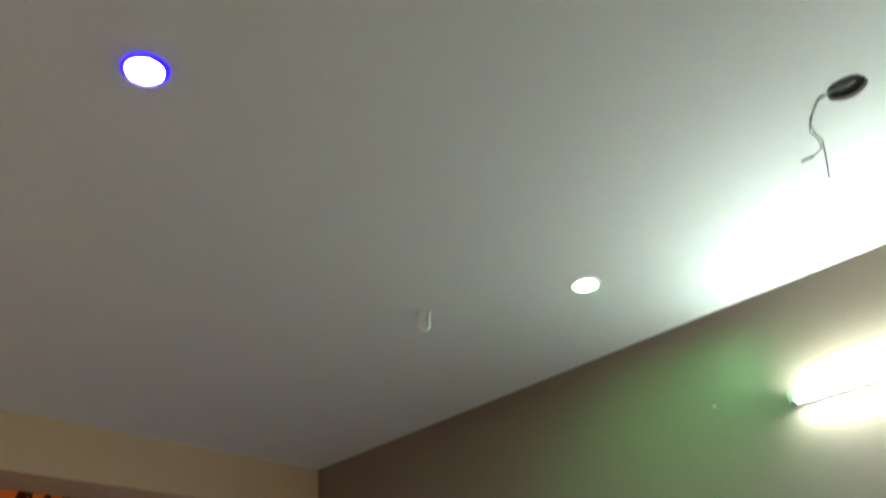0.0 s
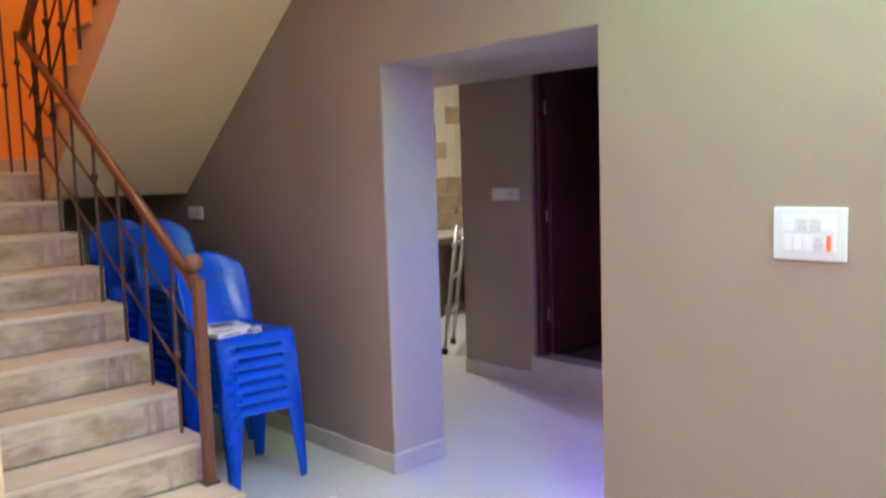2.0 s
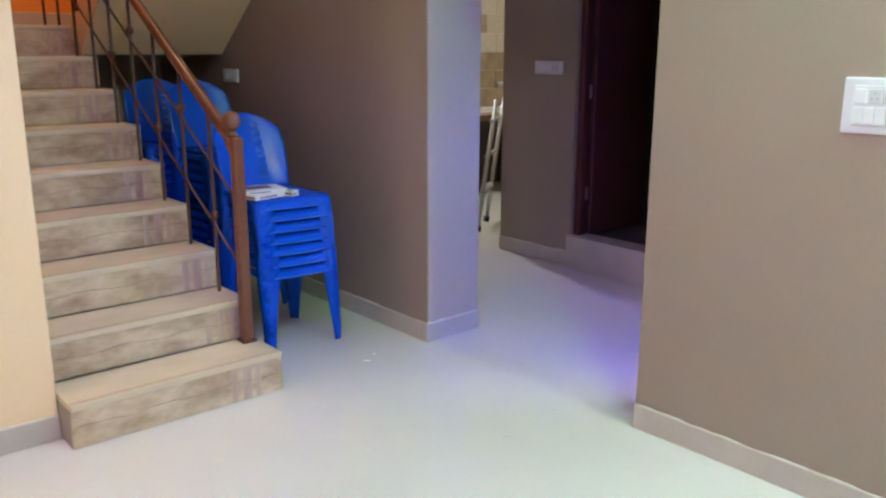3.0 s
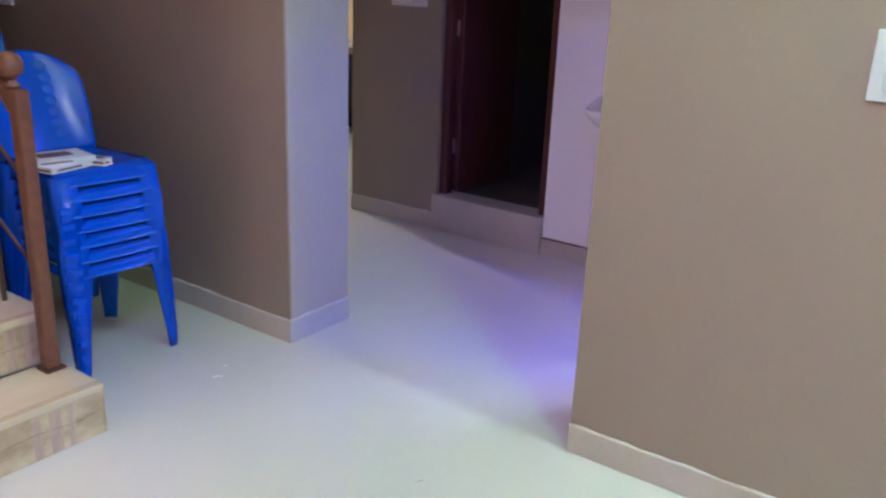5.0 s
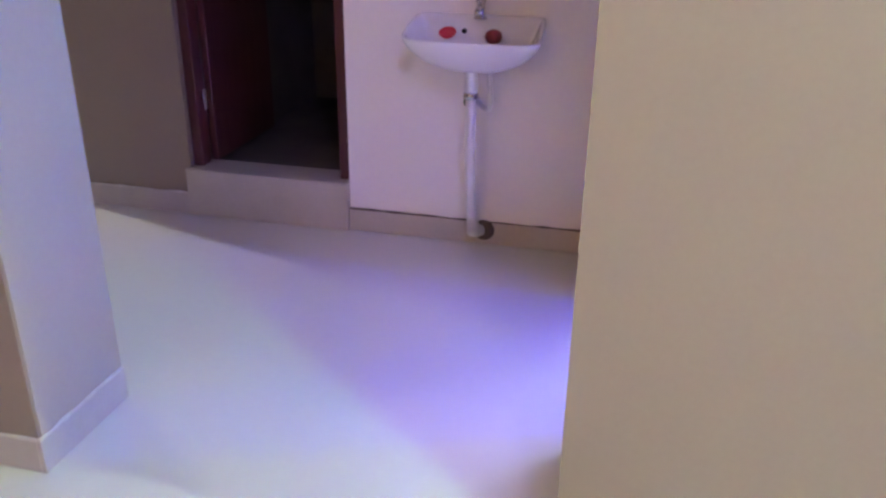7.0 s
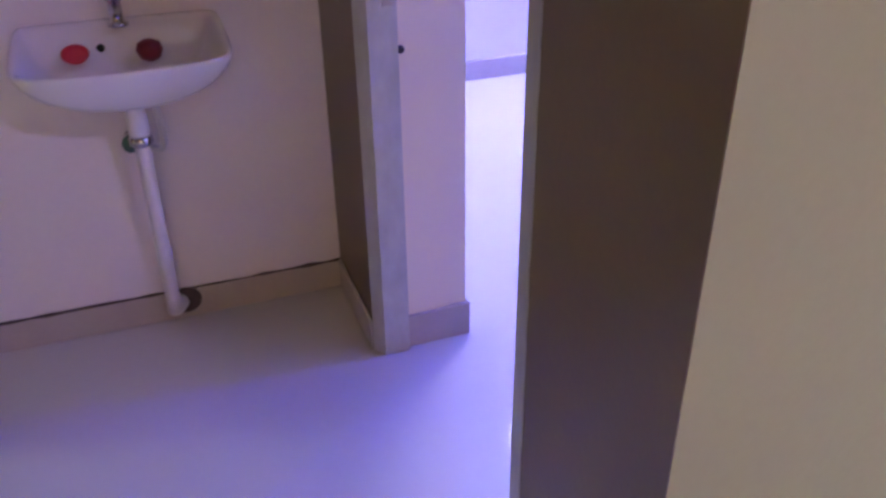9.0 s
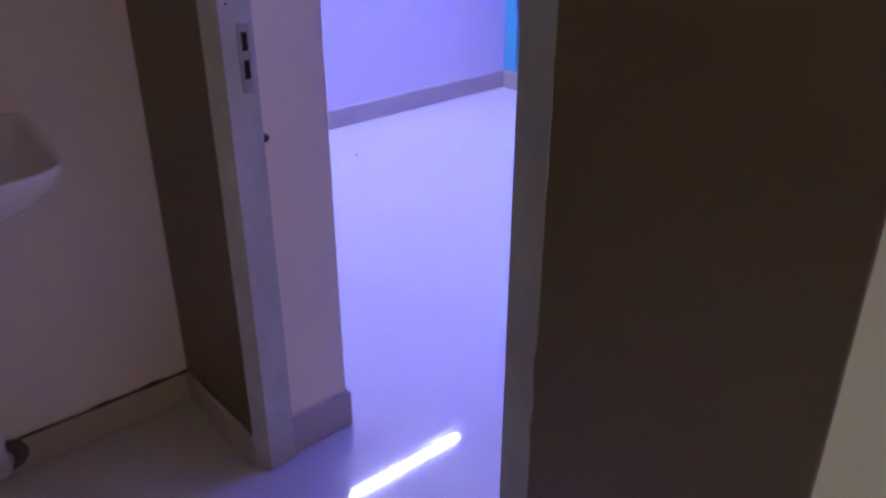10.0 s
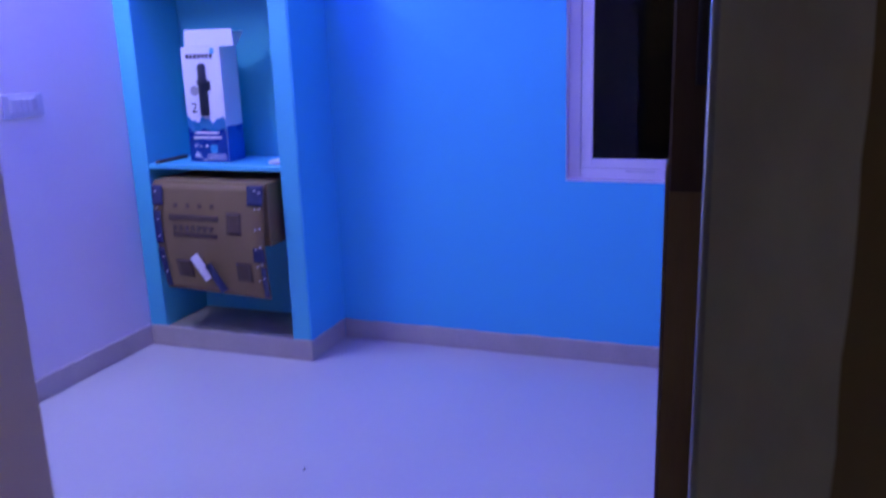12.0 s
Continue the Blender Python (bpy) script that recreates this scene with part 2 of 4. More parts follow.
def add_tube(bm, points, radius, sides=8, closed=True):
    """A round bar along points; radius a number or one for each point."""
    pts = [Vector(p) for p in points]
    rs = radius if isinstance(radius, (list, tuple)) else [radius] * len(pts)
    rings = []
    up = None
    for i, p in enumerate(pts):
        d = (pts[min(i + 1, len(pts) - 1)] - pts[max(i - 1, 0)]).normalized()
        if up is None:
            up = d.orthogonal().normalized()
        side = d.cross(up).normalized()
        up = side.cross(d).normalized()
        rings.append([bm.verts.new(p + rs[i] * (math.cos(a) * up + math.sin(a) * side)) for a in (2 * math.pi * k / sides for k in range(sides))])
    for r0, r1 in zip(rings, rings[1:]):
        for k in range(sides):
            f = bm.faces.new((r0[k], r0[(k + 1) % sides], r1[(k + 1) % sides], r1[k]))
            f.smooth = True
    if closed:
        bm.faces.new(rings[0][::-1])
        bm.faces.new(rings[-1])


def tube(points, radius, sides=8):
    bm = bmesh.new()
    add_tube(bm, points, radius, sides)
    return bm


def add_lathe(bm, profile, centre, sides=24, axis="z"):
    """Turns (radius, height) pairs round an axis through centre."""
    rings = []
    for r, h in profile:
        ring = []
        for k in range(sides):
            a = 2 * math.pi * k / sides
            u, v = r * math.cos(a), r * math.sin(a)
            p = (u, v, h) if axis == "z" else ((u, h, v) if axis == "y" else (h, u, v))
            ring.append(bm.verts.new(Vector(centre) + Vector(p)))
        rings.append(ring)
    for r0, r1 in zip(rings, rings[1:]):
        for k in range(sides):
            f = bm.faces.new((r0[k], r0[(k + 1) % sides], r1[(k + 1) % sides], r1[k]))
            f.smooth = True
    bm.faces.new(rings[0][::-1])
    bm.faces.new(rings[-1])


def lathe(profile, centre, sides=24, axis="z"):
    bm = bmesh.new()
    add_lathe(bm, profile, centre, sides, axis)
    bmesh.ops.recalc_face_normals(bm, faces=bm.faces)
    return bm


def sheet(f, nu, nv, thick):
    """A curved plate: f(u, v) gives a point for u, v from 0 to 1."""
    bm = bmesh.new()
    g = [[bm.verts.new(f(i / nu, j / nv)) for j in range(nv + 1)] for i in range(nu + 1)]
    for i in range(nu):
        for j in range(nv):
            bm.faces.new((g[i][j], g[i + 1][j], g[i + 1][j + 1], g[i][j + 1])).smooth = True
    bmesh.ops.recalc_face_normals(bm, faces=bm.faces)
    bmesh.ops.solidify(bm, geom=list(bm.faces), thickness=thick)
    for fc in bm.faces:
        fc.smooth = True
    return bm


def finish(name, bm, mat):
    bmesh.ops.recalc_face_normals(bm, faces=bm.faces)
    me = bpy.data.meshes.new(name)
    bm.to_mesh(me)
    bm.free()
    me.materials.append(mat)
    return new(name, me)


def structure(name, bm, mat, label="", category=""):
    return tagged(finish(name, bm, mat), label, category or name.split("_")[0], kind="structure")


def thing(name, label, category, at=(0, 0, 0), group=""):
    ob = new(name)
    ob.empty_display_size = 0.05
    ob.location = at
    return tagged(ob, label, category, group)


def part(name, bm, mat, parent, label=""):
    """One mesh under a thing; the mesh is in the thing's own space."""
    ob = finish(name, bm, mat)
    ob.parent = parent
    return tagged(ob, label) if label else ob


# ---- the large structure ----
X_OPEN, H_OPEN, CEIL = 1.32, 2.10, 3.04
WELL_TOP = 5.9

floor_bm = bmesh.new()
add_box(floor_bm, -4.2, 5.3, -5.1, 4.3, -0.12, 0.0)
structure("floor", floor_bm, FLOOR_TILE, "glossy cream vitrified tile floor", "floor")

bm = bmesh.new()
add_box(bm, -3.2, 0.0, 0.0, 0.355, 0, CEIL)
add_box(bm, -3.2, -0.35, 0.0, 0.355, CEIL, WELL_TOP)
add_box(bm, 0.0, X_OPEN, 0.0, 0.355, H_OPEN, CEIL)
add_box(bm, 1.346, 5.3, 0.0, 0.43, 0, CEIL)
add_box(bm, X_OPEN, 1.346, 0.0, 0.0028, 0, H_OPEN)
add_box(bm, X_OPEN, 1.346, 0.0, 0.43, H_OPEN, CEIL)
structure("wall_main", bm, PAINT_TAUPE, "taupe painted hall wall with a wide doorway", "wall")

# the far side of the doorway is out of square
bm = bmesh.new()
lo, hi = [[bm.verts.new((x, y, z)) for x, y in ((X_OPEN, 0.003), (1.3455, 0.003), (1.3455, 0.4325), (1.343, 0.4325))] for z in (0, H_OPEN)]
bm.faces.new(lo)
bm.faces.new(hi)
for i in range(4):
    bm.faces.new((lo[i], lo[(i + 1) % 4], hi[(i + 1) % 4], hi[i]))
structure("trim_doorway", bm, PAINT_BROWN, "dark brown painted side of the doorway", "trim")

bm = bmesh.new()
add_box(bm, 0.001, 0.005, 0.006, 0.355, 0.10, H_OPEN - 0.004)
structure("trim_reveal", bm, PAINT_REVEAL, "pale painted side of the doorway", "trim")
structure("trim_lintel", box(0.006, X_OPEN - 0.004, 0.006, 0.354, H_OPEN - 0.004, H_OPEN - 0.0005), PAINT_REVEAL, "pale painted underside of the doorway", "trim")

structure("wall_south", box(-0.24, 5.3, -5.1, -5.0, 0, CEIL), PAINT_CREAM, "cream painted hall wall", "wall")
structure("wall_east", box(5.2, 5.3, -5.0, 0.0, 0, CEIL), PAINT_CREAM, "cream painted hall wall", "wall")
structure("wall_stair", box(-0.30, -0.09, -5.0, -1.805, 0, CEIL, 0.004), PAINT_CREAM, "cream painted wall beside the stairs", "wall")
structure("beam", box(-0.35, -0.09, -1.805, -0.002, 2.807, CEIL + 0.10, 0.006, 2), PAINT_CREAM, "cream painted ceiling beam over the stairs", "beam")

# stairwell walls
bm = bmesh.new()
add_box(bm, -3.3, -3.2, -1.95, 0.355, 1.54, WELL_TOP)
# darker colour below the landing stands for the shade under the stairs
structure("wall_store", box(-3.3, -3.2, -1.95, 0.355, 0, 1.54), PAINT_TAUPE, "wall under the landing, coloured darker taupe for its shade", "wall")
structure("wall_stair_end", bm, PAINT_ORANGE, "orange painted stairwell wall", "wall")
bm = bmesh.new()
add_box(bm, -3.2, -0.30, -1.95, -1.805, 0, CEIL)
add_box(bm, -3.2, 0.9, -1.95, -1.805, CEIL + 0.16, WELL_TOP)
add_box(bm, -3.2, -0.30, -1.95, -1.805, CEIL, CEIL + 0.16)
structure("wall_stair_side", bm, PAINT_ORANGE, "orange painted stairwell wall", "wall")
bm = bmesh.new()
add_box(bm, 0.8, 0.9, -1.805, 0.0, CEIL + 0.16, WELL_TOP)
add_box(bm, -0.35, 0.9, 0.0, 0.1, CEIL + 0.16, WELL_TOP)
structure("wall_upper", bm, PAINT_CREAM, "cream painted upper landing wall", "wall")
structure("ceiling_stairwell", box(-3.3, 0.9, -1.95, 0.355, WELL_TOP, WELL_TOP + 0.1), PAINT_CEIL, "white stairwell ceiling", "ceiling")

# hall ceiling with a round cut-out
HX, HY, HR, HS = 3.008, -0.875, 0.046, 0.12
bm = bmesh.new()
z0, z1 = CEIL, CEIL + 0.16
add_box(bm, -0.09, HX - HS, -5.0, 0.0, z0, z1)
add_box(bm, HX + HS, 5.3, -5.0, 0.0, z0, z1)
add_box(bm, HX - HS, HX + HS, -5.0, HY - HS, z0, z1)
add_box(bm, HX - HS, HX + HS, HY + HS, 0.0, z0, z1)
N = 32
inner, outer, upper = [], [], []
for k in range(N):
    a = 2 * math.pi * k / N
    c, s = math.cos(a), math.sin(a)
    q = HS / max(abs(c), abs(s))
    r = HR * (1 + 0.03 * math.sin(5 * a))
    inner.append(bm.verts.new((HX + r * c, HY + r * s, z0)))
    outer.append(bm.verts.new((HX + q * c, HY + q * s, z0)))
    upper.append(bm.verts.new((HX + r * c, HY + r * s, z0 + 0.012)))
for k in range(N):
    j = (k + 1) % N
    bm.faces.new((inner[k], inner[j], outer[j], outer[k]))
    bm.faces.new((inner[k], upper[k], upper[j], inner[j]))
structure("ceiling_hall", bm, PAINT_CEIL, "white painted hall ceiling with lamp cut-outs", "ceiling")
bm = bmesh.new()
add_lathe(bm, [(HR + 0.012, 0.012), (HR + 0.012, 0.10), (0.001, 0.10)], (HX, HY, CEIL), 24)
ob = structure("ceiling_void", bm, HOLE, "dark cavity above the ceiling cut-out", "ceiling")

structure("ceiling_rooms", box(-4.2, 5.3, 0.355, 4.3, CEIL, CEIL + 0.1), PAINT_CEIL, "white room ceiling", "ceiling")

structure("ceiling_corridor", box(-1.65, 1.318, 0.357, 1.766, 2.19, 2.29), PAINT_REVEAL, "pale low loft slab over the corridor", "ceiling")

# corridor walls
bm = bmesh.new()
add_box(bm, -1.242, -0.55, 1.77, 1.90, 0, CEIL)
add_box(bm, -1.242, -1.12, 1.90, 3.3, 0, CEIL)
add_box(bm, -0.55, 0.211, 1.77, 1.90, 2.60, CEIL)
structure("wall_corridor", bm, PAINT_TAUPE, "taupe painted wall beside the bathroom door", "wall")
structure("wall_basin", box(0.211, 1.40, 1.776, 1.90, 0.0, CEIL), PAINT_WHITE, "whitewashed wall behind the wash basin", "wall")
bm = bmesh.new()
add_box(bm, X_OPEN, 1.40, 1.376, 1.776, 0, CEIL)
add_box(bm, X_OPEN, 1.40, 0.43, 1.376, 2.12, CEIL)
add_box(bm, 1.40, 1.604, 0.43, 0.506, 0, 2.12)
structure("wall_stub", bm, PAINT_BROWN, "dark brown painted wall beside the bedroom door", "wall")
bm = bmesh.new()
add_box(bm, 1.40, 1.605, 1.365, 3.72, 0, CEIL)
add_box(bm, 1.40, 1.605, 0.43, 1.365, 2.12, CEIL)
structure("wall_bedroom_west", bm, PAINT_IVORY, "cream painted bedroom wall with a door opening", "wall")

# bathroom box; the gloom of the unlit room is in its dark colours
bm = bmesh.new()
add_box(bm, -0.67, -0.55, 1.90, 3.3, 0, CEIL)
add_box(bm, 0.211, 0.33, 1.90, 3.3, 0, CEIL)
add_box(bm, -0.67, 0.33, 3.3, 3.4, 0, CEIL)
structure("wall_bathroom", bm, BATH_TILE, "tiled bathroom wall coloured dark as if unlit", "wall")
bm = box(-0.565, 0.209, 1.745, 1.92, 0.0, 0.222, 0.004)
structure("bathroom_step", bm, SKIRT_TILE, "grey tiled raised bathroom threshold", "step")
structure("bathroom_floor", box(-0.55, 0.211, 1.92, 3.3, 0.0, 0.20), UNLIT_CEMENT, "bathroom floor coloured dark as if unlit", "floor")

# kitchen walls
bm = bmesh.new()
add_box(bm, -3.8, -3.65, 0.255, 4.3, 0, CEIL)
add_box(bm, -3.65, -3.2, 0.255, 0.355, 0, CEIL)
add_box(bm, -3.65, -1.242, 4.2, 4.3, 0, CEIL)
add_box(bm, -1.242, -1.12, 3.3, 4.3, 0, CEIL)
structure("wall_kitchen", bm, PAINT_CREAM, "cream painted kitchen wall", "wall")

# bedroom
# unseen white facing, added to bounce light onto the door side
structure("wall_bedroom_south", box(1.606, 4.812, 0.432, 0.442, 0, CEIL), PAINT_WHITE, "white painted bedroom wall", "wall")
structure("wall_bedroom_north", box(1.605, 4.95, 3.60, 3.72, 0, CEIL), PAINT_WHITE, "white painted bedroom wall", "wall")
WY0, WY1, WZ0, WZ1 = 0.35, 1.306, 0.930, 2.12
bm = bmesh.new()
add_box(bm, 4.815, 5.02, 0.43 - 0.1, WY0, 0, CEIL)
add_box(bm, 4.815, 5.02, WY1, 3.60, 0, CEIL)
add_box(bm, 4.815, 5.02, WY0, WY1, 0, WZ0)
add_box(bm, 4.815, 5.02, WY0, WY1, WZ1, CEIL)
structure("wall_bedroom_east", bm, PAINT_BLUE, "bright blue painted bedroom wall with a window", "wall")


# skirting: tile strips with a ragged bead of grout along the top
def skirting(x0, x1, y0, y1, h=0.10, t=0.012, bead=GROUT, drop=0.0):
    """A strip along a wall; the wall's own line is the side that the strip leans on."""
    ob = structure("baseboard", box(x0, x1, y0, y1, 0.001, h, 0.002), SKIRT_TILE, "grey beige skirting tile", "skirting")
    bm = bmesh.new()
    along_x = (x1 - x0) > (y1 - y0)
    length = (x1 - x0) if along_x else (y1 - y0)
    n = max(2, int(length / 0.05))
    rnd = random.Random(int(1000 * (x0 + 7 * y0)))
    pts, rad = [], []
    for k in range(n + 1):
        s = k / n * length
        w = rnd.uniform(0.002, 0.0085)
        if along_x:
            pts.append((x0 + s, (y0 + y1) / 2, h - drop + rnd.uniform(-0.001, 0.001)))
        else:
            pts.append(((x0 + x1) / 2, y0 + s, h - drop + rnd.uniform(-0.001, 0.001)))
        rad.append(w)
    add_tube(bm, pts, rad, 6)
    gr = finish("grout_bead", bm, bead)
    gr.parent = ob
    return ob


skirting(-3.19, 0.0, -0.012, 0.0)
skirting(X_OPEN, 5.19, -0.012, 0.0)
skirting(0.0, 0.014, -0.012, 0.355)
skirting(0.212, 1.318, 1.764, 1.776, 0.10, bead=GROUT_DARK)
skirting(-1.242, -0.566, 1.758, 1.770)
skirting(X_OPEN - 0.010, X_OPEN, 1.379, 1.762)
skirting(1.402, 1.617, 1.353, 1.365, 0.11)
skirting(1.605, 1.617, 1.366, 3.588, 0.11)
skirting(1.617, 4.424, 3.588, 3.60, 0.11)
skirting(4.803, 4.815, 0.45, 2.562, 0.105)
skirting(4.427, 4.803, 2.563, 2.575, 0.105)
skirting(4.413, 4.425, 2.563, 3.588, 0.112)
skirting(-0.09, -0.078, -5.0, -1.806)
skirting(-3.2, -3.188, -1.79, -0.02).location.z = 1.63


# ---- stairs ----
TREAD, RISE, NX = 0.288, 0.181, 0.058
SY0, SY1 = -1.803, -0.906


def make_stairs():
    st = thing("staircase", "tiled staircase with brown veined beige risers and an upper flight", "staircase")
    bm = bmesh.new()
    n = 9
    prof = [(NX - 0.02, 0.001)]
    for i in range(n):
        prof += [(NX - 0.02 - TREAD * i, RISE * (i + 1) - 0.026), (NX - 0.02 - TREAD * (i + 1), RISE * (i + 1) - 0.026)]
    prof[-1] = (-3.198, prof[-1][1])
    prof += [(-3.198, 1.457), (-2.16, 1.457), (-2.05, 1.30), (-0.15, 0.001)]
    for side in (SY0 + 0.002, SY1 + 0.004):
        bm.faces.new([bm.verts.new((x, side, z)) for x, z in prof])
    vs = list(bm.verts)
    k = len(prof)
    for i in range(k):
        bm.faces.new((vs[i], vs[(i + 1) % k], vs[k + (i + 1) % k], vs[k + i]))
    part("lower_flight_body", bm, CEMENT, st, "grey cement body of the lower flight")
    # landing over the store space
    part("landing", box(-3.198, -2.20, SY1 + 0.006, -0.003, 1.457, 1.63), PAINT_CREAM, st)
    for i in range(n):
        x, z = NX - TREAD * i, RISE * (i + 1)
        x1 = x - TREAD + 0.008 if i < n - 1 else -3.196
        if i == n - 1:
            part("tread", box(x1, x, SY0 + 0.004, -0.004, z - 0.024, z, 0.004, 2), STAIR_TREAD, st)
        else:
            part("tread", box(x1, x - 0.001, SY0 + 0.004, SY1 + 0.012, z - 0.026, z, 0.005, 2), STAIR_TREAD, st)
        r = part("riser", box(x - 0.020, x - 0.004, SY0 + 0.004, SY1 + 0.006, z - RISE + 0.002, z - 0.0265), STAIR_TILE, st)
        yb = SY1 - 0.235 + 0.03 * (i % 3)
        for dy, wy in ((0.0, 0.028), (0.055, 0.040), (0.118, 0.022)):
            part("vein", box(x - 0.005, x - 0.0034, yb + dy, yb + dy + wy, z - RISE + 0.004, z - 0.03), PINK_BAND, r, "pinkish brown printed vein")
        rj = random.Random(40 + i)
        pts = [(x - 0.0038, SY0 + 0.01 + (SY1 - SY0 - 0.012) * k / 24, z - RISE * 0.52 + 0.006 * math.sin(k * 0.8 + i) + rj.uniform(-0.003, 0.003)) for k in range(25)]
        part("crack_line", tube(pts, [rj.uniform(0.0002, 0.0013) for k in range(25)], 5), GROUT_DARK, r, "thin wavy brown line across the tile")
        if i < n - 1:
            for k in range(3):
                part("nosing_groove", box(x - 0.012 - 0.010 * k, x - 0.009 - 0.010 * k, SY0 + 0.006, SY1 + 0.010, z - 0.001, z + 0.0006), GROOVE, st)
        part("side_tile", box(x - TREAD + 0.012, x - 0.002, SY1 + 0.004, SY1 + 0.010, z - RISE + 0.004, z - 0.028), STAIR_TILE, st)
    # upper flight, returning beside the hall wall
    t2, r2, x2, zl = 0.245, 0.187, -2.21, 1.63
    m2 = 8
    prof = [(-2.16, 1.457), (x2, zl)]
    for i in range(m2):
        prof += [(x2 + t2 * i, zl + r2 * (i + 1)), (x2 + t2 * (i + 1), zl + r2 * (i + 1))]
    prof += [(-0.25, 3.20), (-0.25, 2.90), (-0.351, 2.822)]
    bm = bmesh.new()
    for side in (-0.922, -0.002):
        bm.faces.new([bm.verts.new((x, side, z)) for x, z in prof])
    vs = list(bm.verts)
    k = len(prof)
    for i in range(k):
        bm.faces.new((vs[i], vs[(i + 1) % k], vs[k + (i + 1) % k], vs[k + i]))
    part("upper_flight", bm, PAINT_CREAM, st, "cream painted sloping underside of the upper flight")
    for i in range(m2):
        z = zl + r2 * (i + 1)
        part("tread", box(x2 + t2 * i - 0.012, x2 + t2 * (i + 1), -0.935, -0.004, z, z + 0.02, 0.005), STAIR_TREAD, st)
    return st


make_stairs()


def make_railing():
    """Iron balusters with beads, two slanting bars and a wooden handrail; a newel with a ball."""
    ra = thing("stair_railing", "brown wooden handrail on thin dark iron balusters beside the stairs", "railing")
    y = -0.945
    nx = -0.165
    bm = bmesh.new()
    add_box(bm, nx - 0.024, nx + 0.024, y - 0.024, y + 0.024, 0.192, 1.12, 0.005)
    newel = part("newel_post", bm, WOOD_RAIL, ra, "brown painted newel post with a ball finial")
    part("foot_plate", box(nx - 0.036, nx + 0.036, y - 0.036, y + 0.036, RISE + 0.001, 0.193, 0.003), IRON, newel)
    prof = [(0.012, 1.115), (0.026, 1.122), (0.026, 1.132), (0.014, 1.142), (0.016, 1.15)]
    prof += [(max(0.001, 0.042 * math.sin(a)), 1.188 - 0.042 * math.cos(a)) for a in [0.4 + 0.28 * k for k in range(10)]]
    part("ball", lathe(prof, (nx - 0.035, y, 0), 20), WOOD_RAIL, newel, "polished brown wooden ball")

    def rail_z(x):
        return 1.125 + 0.637 * (-0.235 - x)

    ends = [(nx - 0.015, rail_z(nx - 0.015) - 0.035), (-2.33, rail_z(-2.33))]
    bm = bmesh.new()
    add_tube(bm, [(ends[0][0], y, ends[0][1]), (-0.24, y, rail_z(-0.24) - 0.004), (-0.9, y, rail_z(-0.9)), (-2.27, y, rail_z(-2.27)), (-2.33, y, rail_z(-2.33) + 0.02)], 0.028, 12)
    part("handrail", bm, WOOD_RAIL, ra, "polished brown wooden handrail")
    for off in (0.56, 0.26):
        part("slanting_bar", tube([(nx, y, rail_z(nx) - off), (-2.4, y, rail_z(-2.4) - off)], 0.007, 6), IRON, ra)
    for i in range(9):
        x = -0.425 - TREAD * i
        z = RISE * (i + 2)
        if i >= 7:
            z = RISE * 9
        bm = bmesh.new()
        add_box(bm, x - 0.0065, x + 0.0065, y - 0.0065, y + 0.0065, z - 0.03, rail_z(x) - 0.02)
        ba = part("baluster", bm, IRON, ra)
        zb = rail_z(x) - (0.26 if i % 2 else 0.56) + 0.05
        part("bead", lathe([(0.007, -0.022), (0.017, -0.012), (0.02, 0), (0.017, 0.012), (0.007, 0.022)], (x, y, zb), 10), IRON, ba)
    # upper flight railing
    y2 = -0.945

    def rail2(x):
        return 2.47 + 0.86 * (x + 2.22)

    part("upper_handrail", tube([(-2.33, y2, rail_z(-2.33) + 0.02), (-2.31, y2, 2.44), (-2.22, y2, 2.50), (-1.45, y2, rail2(-1.45)), (-0.5, y2, rail2(-0.5) - 0.05)], 0.030, 12), WOOD_RAIL, ra, "dark polished wooden handrail")
    for off in (0.62, 0.36):
        part("slanting_bar", tube([(-2.25, y2, rail2(-2.25) - off), (-0.5, y2, rail2(-0.5) - off)], 0.007, 6), IRON, ra)
    for i in range(8):
        x = -2.10 + 0.245 * i
        z = 1.63 + 0.187 * (i + 1) + 0.02
        bm = bmesh.new()
        add_box(bm, x - 0.008, x + 0.008, y2 - 0.008, y2 + 0.008, z - 0.13, rail2(x) - 0.02)
        ba = part("baluster", bm, IRON, ra)
        zb = rail2(x) - (0.36 if i % 2 else 0.62) + 0.06
        part("bead", lathe([(0.007, -0.026), (0.02, -0.012), (0.024, 0), (0.02, 0.012), (0.007, 0.026)], (x, y2, zb), 10), IRON, ba)


make_railing()


